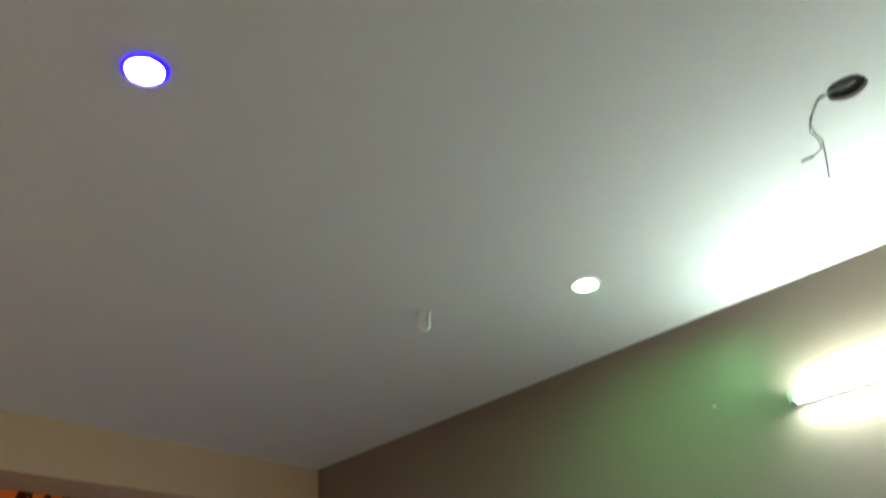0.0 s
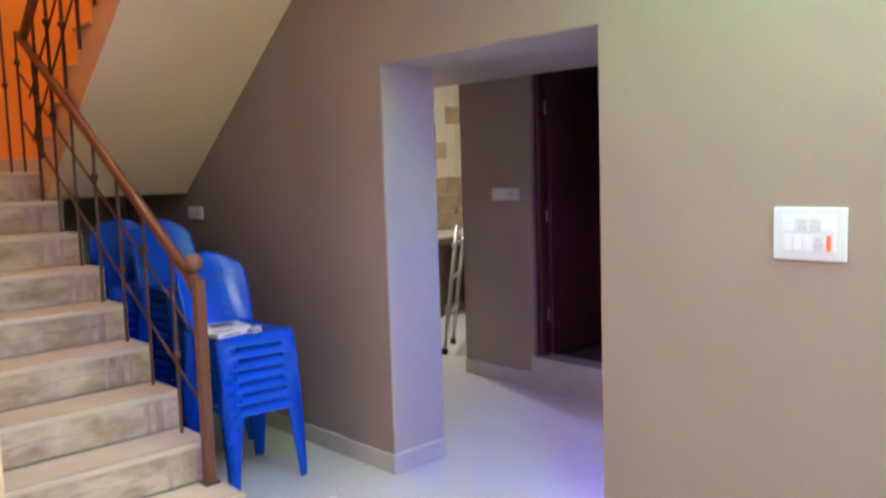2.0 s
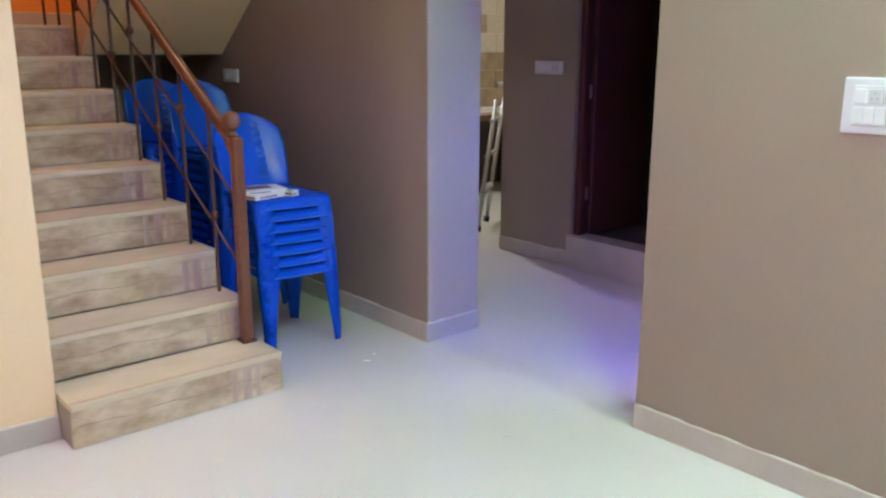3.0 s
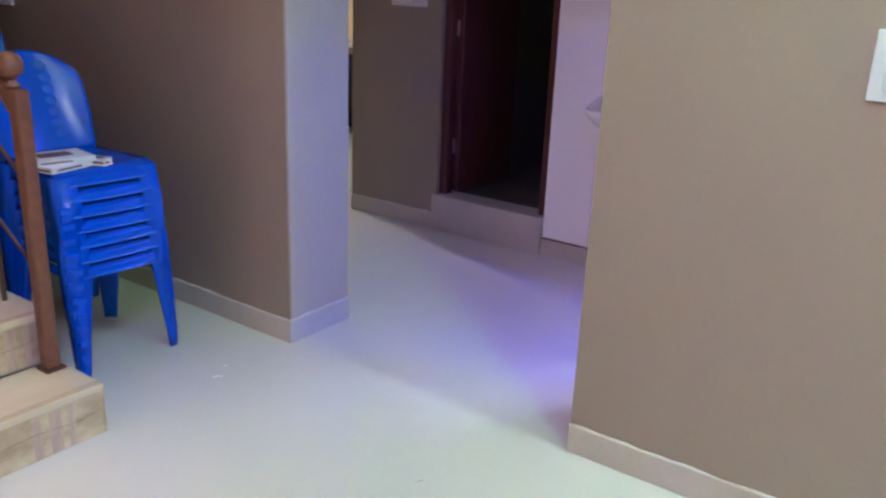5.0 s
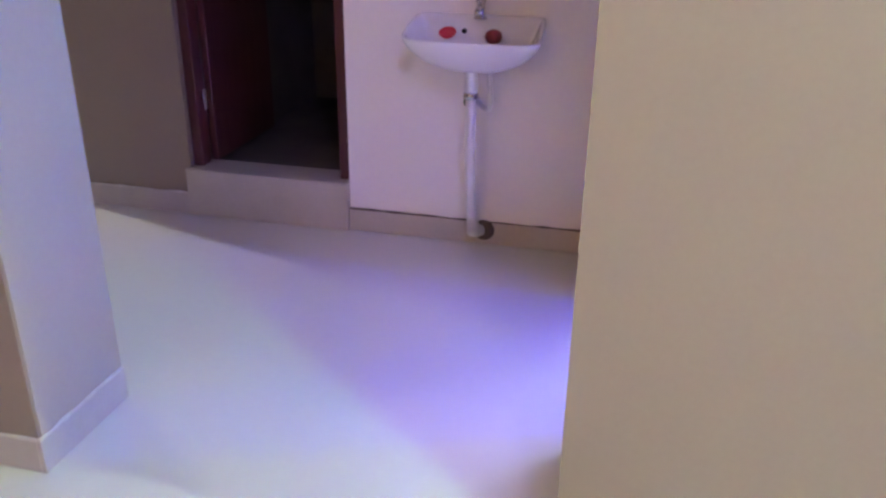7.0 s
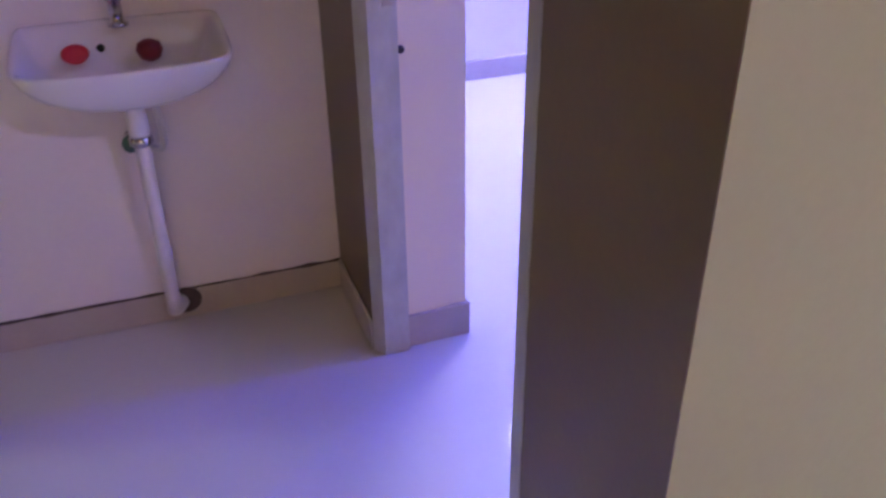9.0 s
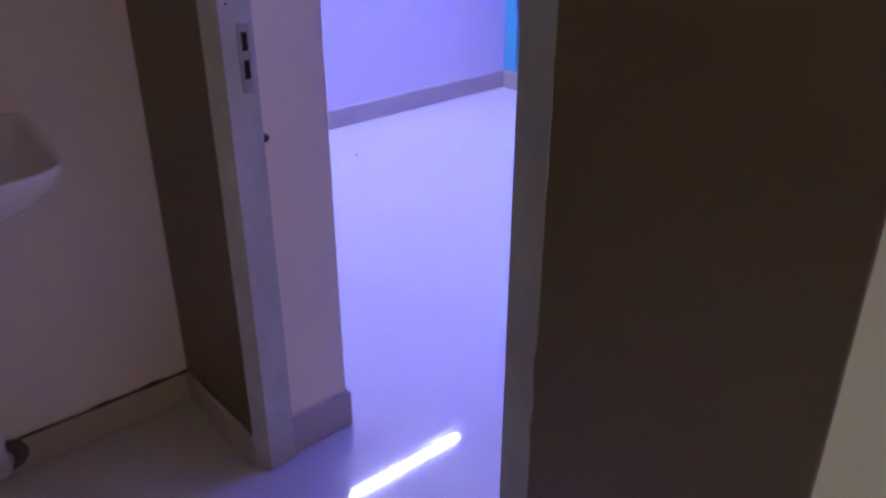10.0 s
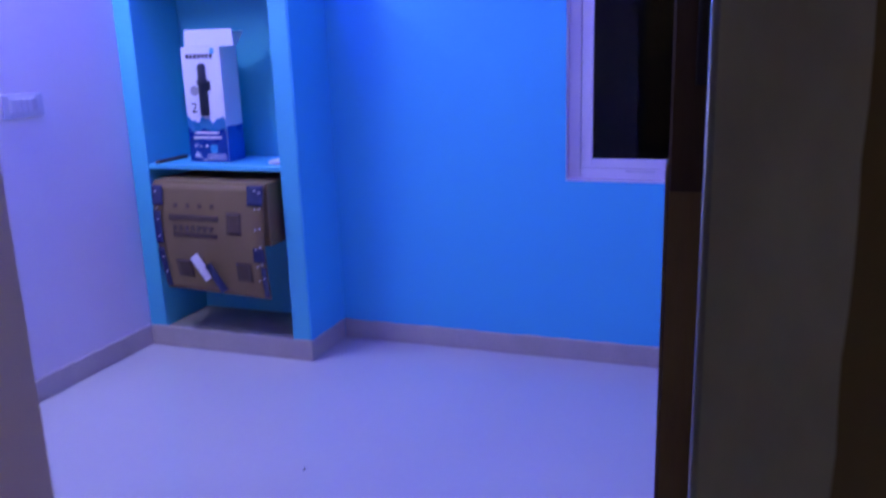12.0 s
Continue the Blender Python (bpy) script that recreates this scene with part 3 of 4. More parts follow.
# ---- plastic chairs ----
def make_chair():
    """An armless moulded chair, its front towards +x, on the origin."""
    ch = thing("plastic_chair", "glossy blue moulded plastic chair in a stack under the stairs", "chair", group="stacked plastic chairs")
    hw, hd, hs = 0.205, 0.20, 0.435

    def seat(u, v):
        x = -hd + 2 * hd * u
        w = hw * (0.90 + 0.10 * u) * (1 - 0.10 * max(0, u - 0.85) / 0.15 * 0.6)
        y = w * (2 * v - 1)
        z = hs - 0.014 * math.cos((v - 0.5) * math.pi) * math.sin(min(1, u * 1.1) * math.pi) - 0.020 * max(0, (u - 0.85) / 0.15) ** 2
        return (x, y, z)

    part("seat", sheet(seat, 14, 12, 0.004), PLASTIC, ch)

    # skirt of the seat round the front and sides, lower at the corners
    def apron(u, v):
        a = u * 2 - 1
        if abs(a) < 0.5:
            q = a / 0.5
            p = Vector((hd - 0.004 + 0.010 * (1 - q * q), 0.94 * hw * q, 0))
            low = 0.037 + 0.006 * q
        else:
            q = (abs(a) - 0.5) / 0.5
            p = Vector((hd - 2 * hd * q, math.copysign(hw * (0.97 - 0.07 * q), a), 0))
            low = 0.032 + 0.02 * abs(2 * q - 1) ** 3
        flare = 0.006 * v
        return (p.x + (flare if abs(a) < 0.5 else 0), p.y + (math.copysign(flare, a) if abs(a) >= 0.5 else 0), hs - 0.016 - low * v)

    part("apron", sheet(apron, 32, 3, 0.004), PLASTIC, ch)
    part("front_lip", tube([apron(0.29 + 0.42 * k / 12, 0.88) for k in range(13)], 0.0055, 8), PLASTIC_RIB, ch, "glossy rolled front rim")

    def back(u, v):
        t = 2 * v - 1
        h = u * 0.385
        w = hw * (0.93 + 0.04 * math.sin(u * math.pi)) * (1 - 0.30 * max(0, (u - 0.72) / 0.28) ** 2.2)
        z = hs - 0.005 + h - 0.040 * u ** 3 * t * t
        x = -hd - 0.10 * u - 0.035 * u * u + 0.045 * t * t * (0.4 + 0.6 * u)
        x -= 0.008 * max(0.0, math.sin(math.pi * u)) ** 0.7 * max(0.0, 1 - (2.2 * (v - 0.5)) ** 4)
        return (x, w * t, z)

    b = part("backrest", sheet(back, 24, 24, 0.005), PLASTIC, ch)
    for k in range(7):
        p = Vector(back(0.16 + 0.115 * k, 0.66))
        bm = bmesh.new()
        bmesh.ops.create_uvsphere(bm, u_segments=12, v_segments=8, radius=1.0)
        for v in bm.verts:
            v.co = (p.x + 0.006 + 0.007 * v.co.x - 0.30 * 0.017 * v.co.z, p.y + 0.024 * v.co.y, p.z + 0.017 * v.co.z)
        for fc in bm.faces:
            fc.smooth = True
        part("ridge", bm, PLASTIC_RIB, b)
    for sx in (1, -1):
        for sy in (1, -1):
            bm = bmesh.new()
            rings = []
            for k in range(7):
                q = k / 6
                z = hs - 0.012 - q * (hs - 0.012)
                w = 0.088 - 0.050 * q ** 0.8
                cx = sx * (hd - 0.026 + (0.016 if sx > 0 else 0.055) * q)
                cy = sy * (hw - 0.022 + 0.010 * q)
                o = [(0, 0), (1, 0), (1, 0.22), (0.22, 0.22), (0.22, 1), (0, 1)]
                rings.append([bm.verts.new((cx + sx * (0.028 - w * a), cy + sy * (0.024 - w * b), z)) for a, b in o])
            for r0, r1 in zip(rings, rings[1:]):
                for j in range(6):
                    bm.faces.new((r0[j], r0[(j + 1) % 6], r1[(j + 1) % 6], r1[j]))
            bm.faces.new(rings[0])
            bm.faces.new(rings[-1])
            outer = [e for e in bm.edges if any(e.verts[0] in r for r in rings) and {e.verts[0], e.verts[1]} <= {r[0] for r in rings}]
            bmesh.ops.bevel(bm, geom=outer, offset=0.012, segments=3, affect="EDGES")
            for fc in bm.faces:
                fc.smooth = len(fc.verts) == 4
            if sx > 0 and sy < 0:
                for k in range(6):
                    q = 1 - (0.030 + 0.055 * k) / (hs - 0.012)
                    w = 0.088 - 0.050 * q ** 0.8
                    cx = hd - 0.026 + 0.016 * q + 0.028
                    cy = sy * (hw - 0.022 + 0.010 * q + 0.024 - w * 0.5)
                    z = 0.018 + 0.055 * k
                    add_box(bm, cx - 0.004, cx + 0.010, cy - w * 0.46, cy + w * 0.10, z, z + 0.024, 0.004, 2)
            part("leg", bm, PLASTIC, ch)
    return ch


first = make_chair()
STACKS = [(-0.552, -0.525, 7, 0.0, 0.058), (-1.26, -0.44, 10, 4.0, 0.056), (-1.80, -0.52, 10, -5.0, 0.055)]
rnd = random.Random(4)
for sx, sy, n, turn, gap in STACKS:
    for k in range(n):
        m = pose(sx - 0.002 * k + rnd.uniform(-0.002, 0.002), sy - 0.003 * k + rnd.uniform(-0.002, 0.002), gap * k, 0, 0, turn + rnd.uniform(-0.8, 0.8))
        if (sx, k) == (-0.552, 0):
            first.matrix_basis = m
        else:
            copy_thing(first, m)


def make_book(x, y, z, w, d, h, turn, label):
    bk = thing("book", label, "book", (x, y, z), "books on the chair stack")
    bk.rotation_euler = (0, 0, radians(turn))
    part("page_block", box(-w / 2 + 0.003, w / 2 - 0.003, -d / 2 + 0.003, d / 2 - 0.001, 0.003, h - 0.003), PAPER, bk)
    bm = box(-w / 2, w / 2, -d / 2, d / 2, h - 0.003, h)
    add_box(bm, -w / 2, w / 2, -d / 2, d / 2, 0, 0.003)
    part("cover", bm, CARTON_WHITE, bk, "white printed cover")
    part("print", box(-w * 0.3, w * 0.15, -d * 0.3, d * 0.25, h + 0.0003, h + 0.001), PAPER_INK, bk, "dark printed patch")
    part("print", box(-w * 0.45, w * 0.45, -d / 2 - 0.0008, -d / 2 - 0.0002, h * 0.3, h * 0.6), PAPER_INK, bk, "dark printed edge")
    part("print", box(w / 2 + 0.0002, w / 2 + 0.0008, -d * 0.4, d * 0.1, h * 0.3, h * 0.6), PAPER_INK, bk, "dark printed edge")


make_book(-0.50, -0.655, 0.783, 0.18, 0.22, 0.022, 12, "stack of printed white booklets on the blue chair")
make_book(-0.51, -0.655, 0.806, 0.17, 0.22, 0.016, -8, "white booklet with a dark picture on the blue chair")
make_book(-0.425, -0.535, 0.783, 0.07, 0.05, 0.026, 20, "small white printed packet on the blue chair")


# ---- switch plates ----
def plate(label, x0, x1, z0, z1, y, rows, red=False):
    sp = thing("switch_plate", label, "switch", ((x0 + x1) / 2, y, (z0 + z1) / 2), "switch plates")
    w, h = x1 - x0, z1 - z0
    part("cover_plate", box(-w / 2, w / 2, -0.014, -0.001, -h / 2, h / 2, 0.005, 2), SWITCH, sp)
    part("inner_frame", box(-w * 0.36, w * 0.36, -0.017, -0.013, -h * 0.36, h * 0.36, 0.002), SWITCH, sp)
    for zc, hh, cells in rows:
        n = len(cells)
        for k, c in enumerate(cells):
            cw = w * 0.68 / n
            cx = -w * 0.34 + cw * (k + 0.5)
            b0, b1 = zc * h - hh * h / 2, zc * h + hh * h / 2
            if c == "s":
                bm = bmesh.new()
                add_box(bm, cx - cw * 0.44, cx + cw * 0.44, -0.021, -0.016, b0, b1, 0.0015)
                part("rocker", bm, SWITCH_KEY, sp)
            elif c == "o":
                so = part("socket", box(cx - cw * 0.46, cx + cw * 0.46, -0.019, -0.016, b0, b1, 0.0015), GREY_MODULE, sp, "grey socket module")
                for dx, dz in ((-0.2, -0.15), (0.2, -0.15), (0, 0.22)):
                    part("pin_hole", lathe([(0.003, -0.0005), (0.003, 0.0005)], (cx + dx * cw, -0.0195, zc * h + dz * hh * h), 8, "y"), SOCKET_DARK, so)
            elif c == "r":
                part("indicator", box(cx - cw * 0.20, cx + cw * 0.20, -0.020, -0.016, b0, b1, 0.001), G_RED, sp, "glowing red indicator lamp")
    return sp


plate("white modular switch plate with a red glowing indicator", 2.013, 2.243, 1.247, 1.415, 0,
      [(0.17, 0.26, ["s", "o", "o", "s"]), (-0.17, 0.30, ["s", "s", "s", "o", "r"])])
plate("white switch plate on the dim taupe corridor wall", -0.917, -0.654, 1.328, 1.418, 1.77, [(0, 0.55, ["s", "s", "s", "s", "o", "o"])])
plate("white switch plate on the taupe wall under the stairs", -2.136, -1.933, 1.278, 1.364, 0, [(0, 0.55, ["s", "s", "o"])])
plate("white switch plate with a socket on the white bedroom wall", 3.64, 3.873, 1.340, 1.447, 3.60, [(0, 0.55, ["s", "s", "s", "s", "o"])])


# ---- ceiling lamps and fittings ----
def downlight(x, y, mat, label, r=0.040, edge=None):
    dl = thing("downlight", label, "downlight", (x, y, CEIL), "round ceiling downlights")
    part("rim", lathe([(r + 0.010, -0.001), (r + 0.010, -0.005), (r + 0.002, -0.009), (r, -0.004), (r, -0.001)], (0, 0, 0), 32), LAMP_BODY, dl)
    part("lens", lathe([(r - 0.001, -0.0015), (r - 0.001, -0.006)], (0, 0, 0), 32), mat, dl, "glowing round lens")
    if edge:
        part("lit_edge", lathe([(r + 0.013, -0.0008), (r + 0.013, -0.0055), (r + 0.009, -0.0105), (r + 0.0015, -0.0105), (r + 0.0015, -0.0008)], (0, 0, 0), 32), edge, dl, "glowing acrylic edge")


downlight(1.998, -2.126, G_BLUE, "round recessed downlight glowing blue in the hall ceiling", 0.038, edge=G_EDGE)
downlight(2.018, -0.565, G_GREEN, "round recessed downlight glowing green in the hall ceiling")
downlight(3.50, -1.81, G_WHITE, "round white recessed downlight in the hall ceiling", 0.05)
# added warm fill out of view, wide so its shadows stay soft
downlight(0.25, -4.30, G_FILL_WARM, "unseen warm white fill lamp added in the hall ceiling", 0.16)
downlight(3.20, 1.18, G_BED, "round recessed downlight glowing blue in the bedroom ceiling", 0.06)
# added blue fill, placed where neither it nor its reflection shows
downlight(3.90, 2.85, G_BED, "blue fill downlight added out of view in the bedroom ceiling", 0.066)
downlight(-2.85, 2.25, G_KITCHEN, "round white downlight in the kitchen ceiling", 0.05)


def tube_light(label, centre, length, along, out, mat, radius=0.014):
    """A batten lamp on a wall: along is the axis of its length, out the way from the wall."""
    tl = thing("tube_light", label, "tube light", centre, "wall tube lights")
    a, o = Vector(along), Vector(out)

    def bar(half, d0, d1, z0, z1, bevel):
        p, q = -half * a + d0 * o, half * a + d1 * o
        return box(min(p.x, q.x), max(p.x, q.x), min(p.y, q.y), max(p.y, q.y), z0, z1, bevel)

    part("batten", bar(length / 2, 0.001, 0.022, -0.018, 0.018, 0.003), LAMP_BODY, tl)
    for s in (-1, 1):
        c = s * (length / 2 - 0.012) * a
        p, q = c - 0.012 * a + 0.022 * o, c + 0.012 * a + 0.052 * o
        part("end_cap", box(min(p.x, q.x), max(p.x, q.x), min(p.y, q.y), max(p.y, q.y), -0.018, 0.018, 0.003), LAMP_BODY, tl)
    part("tube", tube([s * (length / 2 - 0.026) * a + 0.040 * o for s in (-1, 1)], radius, 16), mat, tl, "glowing white tube")


tube_light("white glowing tube light on the taupe hall wall", (2.98, 0, 2.640), 1.22, (1, 0, 0), (0, -1, 0), G_TUBE)
tube_light("bluish white glowing tube light on the bedroom wall", (3.43, 3.60, 2.73), 1.22, (1, 0, 0), (0, -1, 0), G_TUBE_BED, 0.009)

bl = thing("bulb_holder", "warm glowing bulb on the stairwell ceiling", "lamp", (-1.6, -1.1, WELL_TOP))
part("base", lathe([(0.05, -0.001), (0.05, -0.02), (0.022, -0.03), (0.022, -0.07)], (0, 0, 0), 20), LAMP_BODY, bl)
part("bulb", lathe([(0.014, -0.07)] + [(0.035 * math.sin(a), -0.105 + 0.035 * math.cos(a)) for a in [0.5 + 0.3 * k for k in range(9)]], (0, 0, 0), 20), G_STAIR, bl, "glowing warm bulb")

hk = thing("fan_hook", "white painted steel fan hook in the hall ceiling", "hook", (1.549, -0.86, CEIL))
pts = [(-0.012, 0, 0.0), (-0.012, 0, -0.045)] + [(-0.012 * math.cos(a) + 0.0, 0, -0.045 - 0.018 * math.sin(a)) for a in [0.4 * k for k in range(1, 8)]] + [(0.012, 0, -0.045), (0.012, 0, -0.012), (0.020, 0, -0.009)]
part("loop", tube([(1.15 * x, 1.1 * x, z * 1.25) for x, y, z in pts], 0.0058, 8), HOOK_WHITE, hk)
part("plate", lathe([(0.022, -0.001), (0.022, -0.004), (0.01, -0.005)], (-0.008, -0.006, 0), 16), HOOK_WHITE, hk)

wr = thing("hanging_wires", "thin loose wires hanging from the ceiling cut-out", "wires", (0, 0, 0))
part("wire", tube([(3.03, -0.865, 3.09), (2.975, -0.895, 3.046), (2.945, -0.90, 3.034), (2.925, -0.90, 3.01), (2.908, -0.90, 2.975), (2.912, -0.90, 2.945), (2.921, -0.90, 2.925), (2.915, -0.90, 2.88), (2.905, -0.90, 2.822)], 0.0016, 6), WIRE, wr)
part("wire", tube([(3.03, -0.86, 3.09), (2.975, -0.885, 3.045), (2.942, -0.897, 3.03), (2.914, -0.905, 2.99), (2.903, -0.905, 2.955), (2.913, -0.90, 2.93), (2.914, -0.90, 2.905), (2.890, -0.90, 2.892)], 0.0015, 6), WIRE, wr)
part("connector", tube([(2.890, -0.90, 2.892), (2.862, -0.90, 2.893)], 0.0035, 8), WIRE_GREY, wr, "pale grey wire end")
part("wire", tube([(3.045, -0.86, 3.06), (3.01, -0.875, 3.045), (2.98, -0.89, 3.042), (2.97, -0.905, 3.03)], 0.002, 6), WIRE_GREY, wr)

wp = thing("wall_plug", "tiny pale plastic plug in the taupe wall", "wall plug", (2.102, 0, 2.706))
part("sleeve", lathe([(0.005, -0.001), (0.007, -0.006), (0.005, -0.008)], (0, 0, 0), 10, "y"), PVC, wp)
part("screw", lathe([(0.003, -0.008), (0.003, -0.012)], (0, 0, 0.004), 8, "y"), WIRE, wp)


# ---- bathroom door ----
bd = thing("bathroom_door", "dark maroon bathroom door standing open inwards", "door", (-0.55, 1.80, 0.222))
bm = box(0.001, 0.050, 0.0, 0.075, 0.0, 2.37, 0.004)
part("frame_jamb", bm, DOOR_RED, bd)
part("frame_jamb", box(0.709, 0.760, 0.0, 0.075, 0.0, 2.37, 0.004), DOOR_RED, bd)
part("frame_head", box(0.050, 0.709, 0.0, 0.075, 2.32, 2.37, 0.004), DOOR_RED, bd)
leaf = part("door_leaf", box(0.052, 0.085, 0.078, 0.70, 0.01, 2.31, 0.003), DOOR_RED, bd)
for hz in (0.25, 0.95, 1.70):
    part("hinge", box(0.046, 0.056, 0.060, 0.082, hz, hz + 0.09, 0.002), STEEL, bd, "steel hinge")

# ---- wash basin ----
wb = thing("wash_basin", "small white wall-hung ceramic basin with a chrome tap", "wash basin", (0.782, 1.776, 0))
bm = bmesh.new()


def basin_outline():
    """Half-round front with cut corners."""
    half = [(0.07, -0.300), (0.19, -0.288), (0.246, -0.268), (0.262, -0.245), (0.262, -0.21), (0.258, -0.10), (0.250, -0.02), (0.236, 0.0)]
    return [(-x, y) for x, y in half[::-1]] + half


def ring_at(z, kx, ky, yc):
    return [bm.verts.new((x * kx, yc + (y - yc) * ky, z)) for x, y in basin_outline()]


rings = [ring_at(0.772, 0.16, 0.16, -0.20), ring_at(0.780, 0.42, 0.45, -0.18), ring_at(0.812, 0.76, 0.78, -0.14), ring_at(0.855, 0.94, 0.95, -0.10), ring_at(0.885, 1.0, 1.0, 0), ring_at(0.897, 0.995, 0.995, 0),
         ring_at(0.895, 0.93, 0.86, -0.215), ring_at(0.86, 0.87, 0.79, -0.22), ring_at(0.83, 0.76, 0.66, -0.22), ring_at(0.806, 0.40, 0.35, -0.21), ring_at(0.800, 0.08, 0.08, -0.20)]
for r0, r1 in zip(rings, rings[1:]):
    for j in range(16):
        f = bm.faces.new((r0[j], r0[(j + 1) % 16], r1[(j + 1) % 16], r1[j]))
        f.smooth = True
bm.faces.new(rings[0])
bm.faces.new(rings[-1])
for v in bm.verts:
    v.co.y = min(v.co.y, -0.002)
    if v.co.z > 0.82:
        v.co.z += 0.062 * min(1.0, max(0.0, (v.co.y + 0.27) / 0.20)) * min(1.0, (v.co.z - 0.82) / 0.06)
bowl = part("bowl", bm, CERAMIC, wb)
sub = bowl.modifiers.new("round", "SUBSURF")
sub.levels = sub.render_levels = 2
bv = part("tap", lathe([(0.026, 0.946), (0.026, 0.952), (0.017, 0.957), (0.016, 1.005), (0.021, 1.012), (0.021, 1.038), (0.010, 1.046)], (0.0, -0.050, 0), 20), CHROME, wb, "chrome pillar tap")
part("spout", tube([(0, -0.05, 0.985), (0, -0.085, 0.993), (0, -0.12, 0.985), (0, -0.13, 0.968)], [0.011, 0.011, 0.010, 0.009], 12), CHROME, bv)
part("tap_head", box(-0.012, 0.012, -0.095, -0.040, 1.046, 1.056, 0.004, 2), CHROME, bv)
part("waste", lathe([(0.024, 0.700), (0.027, 0.706), (0.027, 0.735), (0.020, 0.79)], (0.0, -0.2, 0), 20), PVC, wb)
part("waste_nut", lathe([(0.026, 0.672), (0.030, 0.676), (0.030, 0.692), (0.026, 0.700)], (0.0, -0.2, 0), 12), CHROME, wb, "chrome ring nut")
part("waste_pipe", tube([(0.0, -0.2, 0.69), (0.0, -0.2, 0.60), (-0.002, -0.185, 0.45), (-0.004, -0.12, 0.20), (-0.004, -0.085, 0.10)], [0.019, 0.020, 0.020, 0.021, 0.021], 14), PVC, wb, "white flexible waste pipe")
part("pipe_boot", tube([(-0.004, -0.085, 0.13), (-0.002, -0.066, 0.078), (0.006, -0.030, 0.066), (0.018, -0.013, 0.066)], [0.025, 0.028, 0.028, 0.026], 14), PVC, wb)
part("supply_hose", tube([(0.045, -0.11, 0.80), (0.052, -0.112, 0.74), (0.058, -0.108, 0.68), (0.058, -0.098, 0.635), (0.050, -0.080, 0.608), (0.034, -0.058, 0.600), (0.014, -0.040, 0.608), (-0.006, -0.030, 0.622), (-0.024, -0.026, 0.630)], 0.010, 10), PVC, wb, "white braided supply hose")
vl = part("angle_valve", tube([(-0.03, -0.002, 0.63), (-0.03, -0.06, 0.63)], 0.015, 10), CHROME, wb, "chrome angle valve")
part("valve_handle", lathe([(0.012, -0.060), (0.024, -0.064), (0.024, -0.082), (0.012, -0.086)], (-0.03, 0, 0.63), 10, "y"), VALVE, vl, "dark green valve knob")
part("overflow_hole", lathe([(0.010, -0.001), (0.010, 0.004)], (-0.052, -0.098, 0.905), 12, "y"), HOLE, wb)
sd = thing("soap_dish", "red plastic soap dish lying in the wash basin", "soap dish", (0.668, 1.668, 0.893))
part("dish", lathe([(0.010, -0.005), (0.028, 0.0), (0.034, 0.009), (0.030, 0.009), (0.024, 0.003)], (0, 0, 0), 18), RED_PLASTIC, sd)
sd.rotation_euler = (radians(30), 0, 0)
sl = thing("sponge_ball", "dark maroon scrubber lying in the wash basin", "scrubber", (0.846, 1.664, 0.892))
part("ball", lathe([(0.008, -0.030), (0.026, -0.020), (0.034, 0.0), (0.028, 0.018), (0.010, 0.027)], (0, 0, 0), 14), MAROON, sl)
structure("pipe_socket", lathe([(0.040, -0.006), (0.046, -0.002), (0.046, 0.0)], (0.815, 1.764, 0.065), 16, "y"), GROUT_DARK, "rough dark hole where the pipe enters", "hole")

# ---- bedroom door ----
dr = thing("bedroom_door", "bedroom door with a worn grey painted frame, its leaf open inwards", "door", (X_OPEN, 0, 0))


def jamb(y0, y1, worn):
    bm = bmesh.new()
    n = 70
    rows = []
    rr = random.Random(9 if worn > 0 else 5)
    for k in range(n + 1):
        z = 0.002 + 2.118 * k / n
        jit = rr.uniform(-0.0012, 0.0012) + (0.0015 + 0.0015 * math.sin(k * 1.7) if worn > 0 and 21 < k < 29 else 0)
        a, b = (y0 + jit, y1) if worn > 0 else (y0, y1 + jit)
        near, lip, deep = (0.0208, 0.040, 0.078) if worn > 0 else (0.022, -0.004, 0.097)
        rows.append([bm.verts.new(p) for p in ((near, a, z), (lip, b, z), (deep, b, z), (deep, a, z))])
    for r0, r1 in zip(rows, rows[1:]):
        for j in range(4):
            bm.faces.new((r0[j], r0[(j + 1) % 4], r1[(j + 1) % 4], r1[j]))
    bm.faces.new(rows[0])
    bm.faces.new(rows[-1])
    return bm


jr = part("hinge_jamb", jamb(0.428, 0.508, 1), FRAME_GREY, dr, "worn grey painted jamb")
part("stop_bead", tube([(0.052, 0.509, 0.003), (0.052, 0.509, 2.05)], 0.005, 8), FRAME_BEAD, jr, "shiny rounded bead")
jl = part("strike_jamb", jamb(1.338, 1.374, -1), FRAME_GREY, dr, "grey painted jamb with lock plates")
part("head", box(-0.004, 0.078, 0.505, 1.338, 2.05, 2.12, 0.003), FRAME_GREY, dr)
sp = part("strike_plate", box(0.060, 0.088, 1.3355, 1.3385, 1.025, 1.175, 0.001), STEEL, jl, "steel strike plate")
for z in (1.055, 1.115):
    part("strike_slot", box(0.066, 0.080, 1.3345, 1.3360, z, z + 0.040, 0.001), HOLE, sp)
for z in (1.034, 1.166):
    part("screw", lathe([(0.004, -0.0012), (0.003, 0.0)], (0.074, 1.3355, z), 8, "y"), STEEL, sp)
part("screw_hole", lathe([(0.003, -0.0012), (0.003, 0.0)], (0.040, 1.338, 1.215), 8, "y"), HOLE, jl)
part("stud", lathe([(0.004, -0.016), (0.010, -0.012), (0.010, -0.004), (0.005, 0.0)], (0.108, 1.364, 0.910), 10, "y"), WIRE, dr, "small dark door stop")
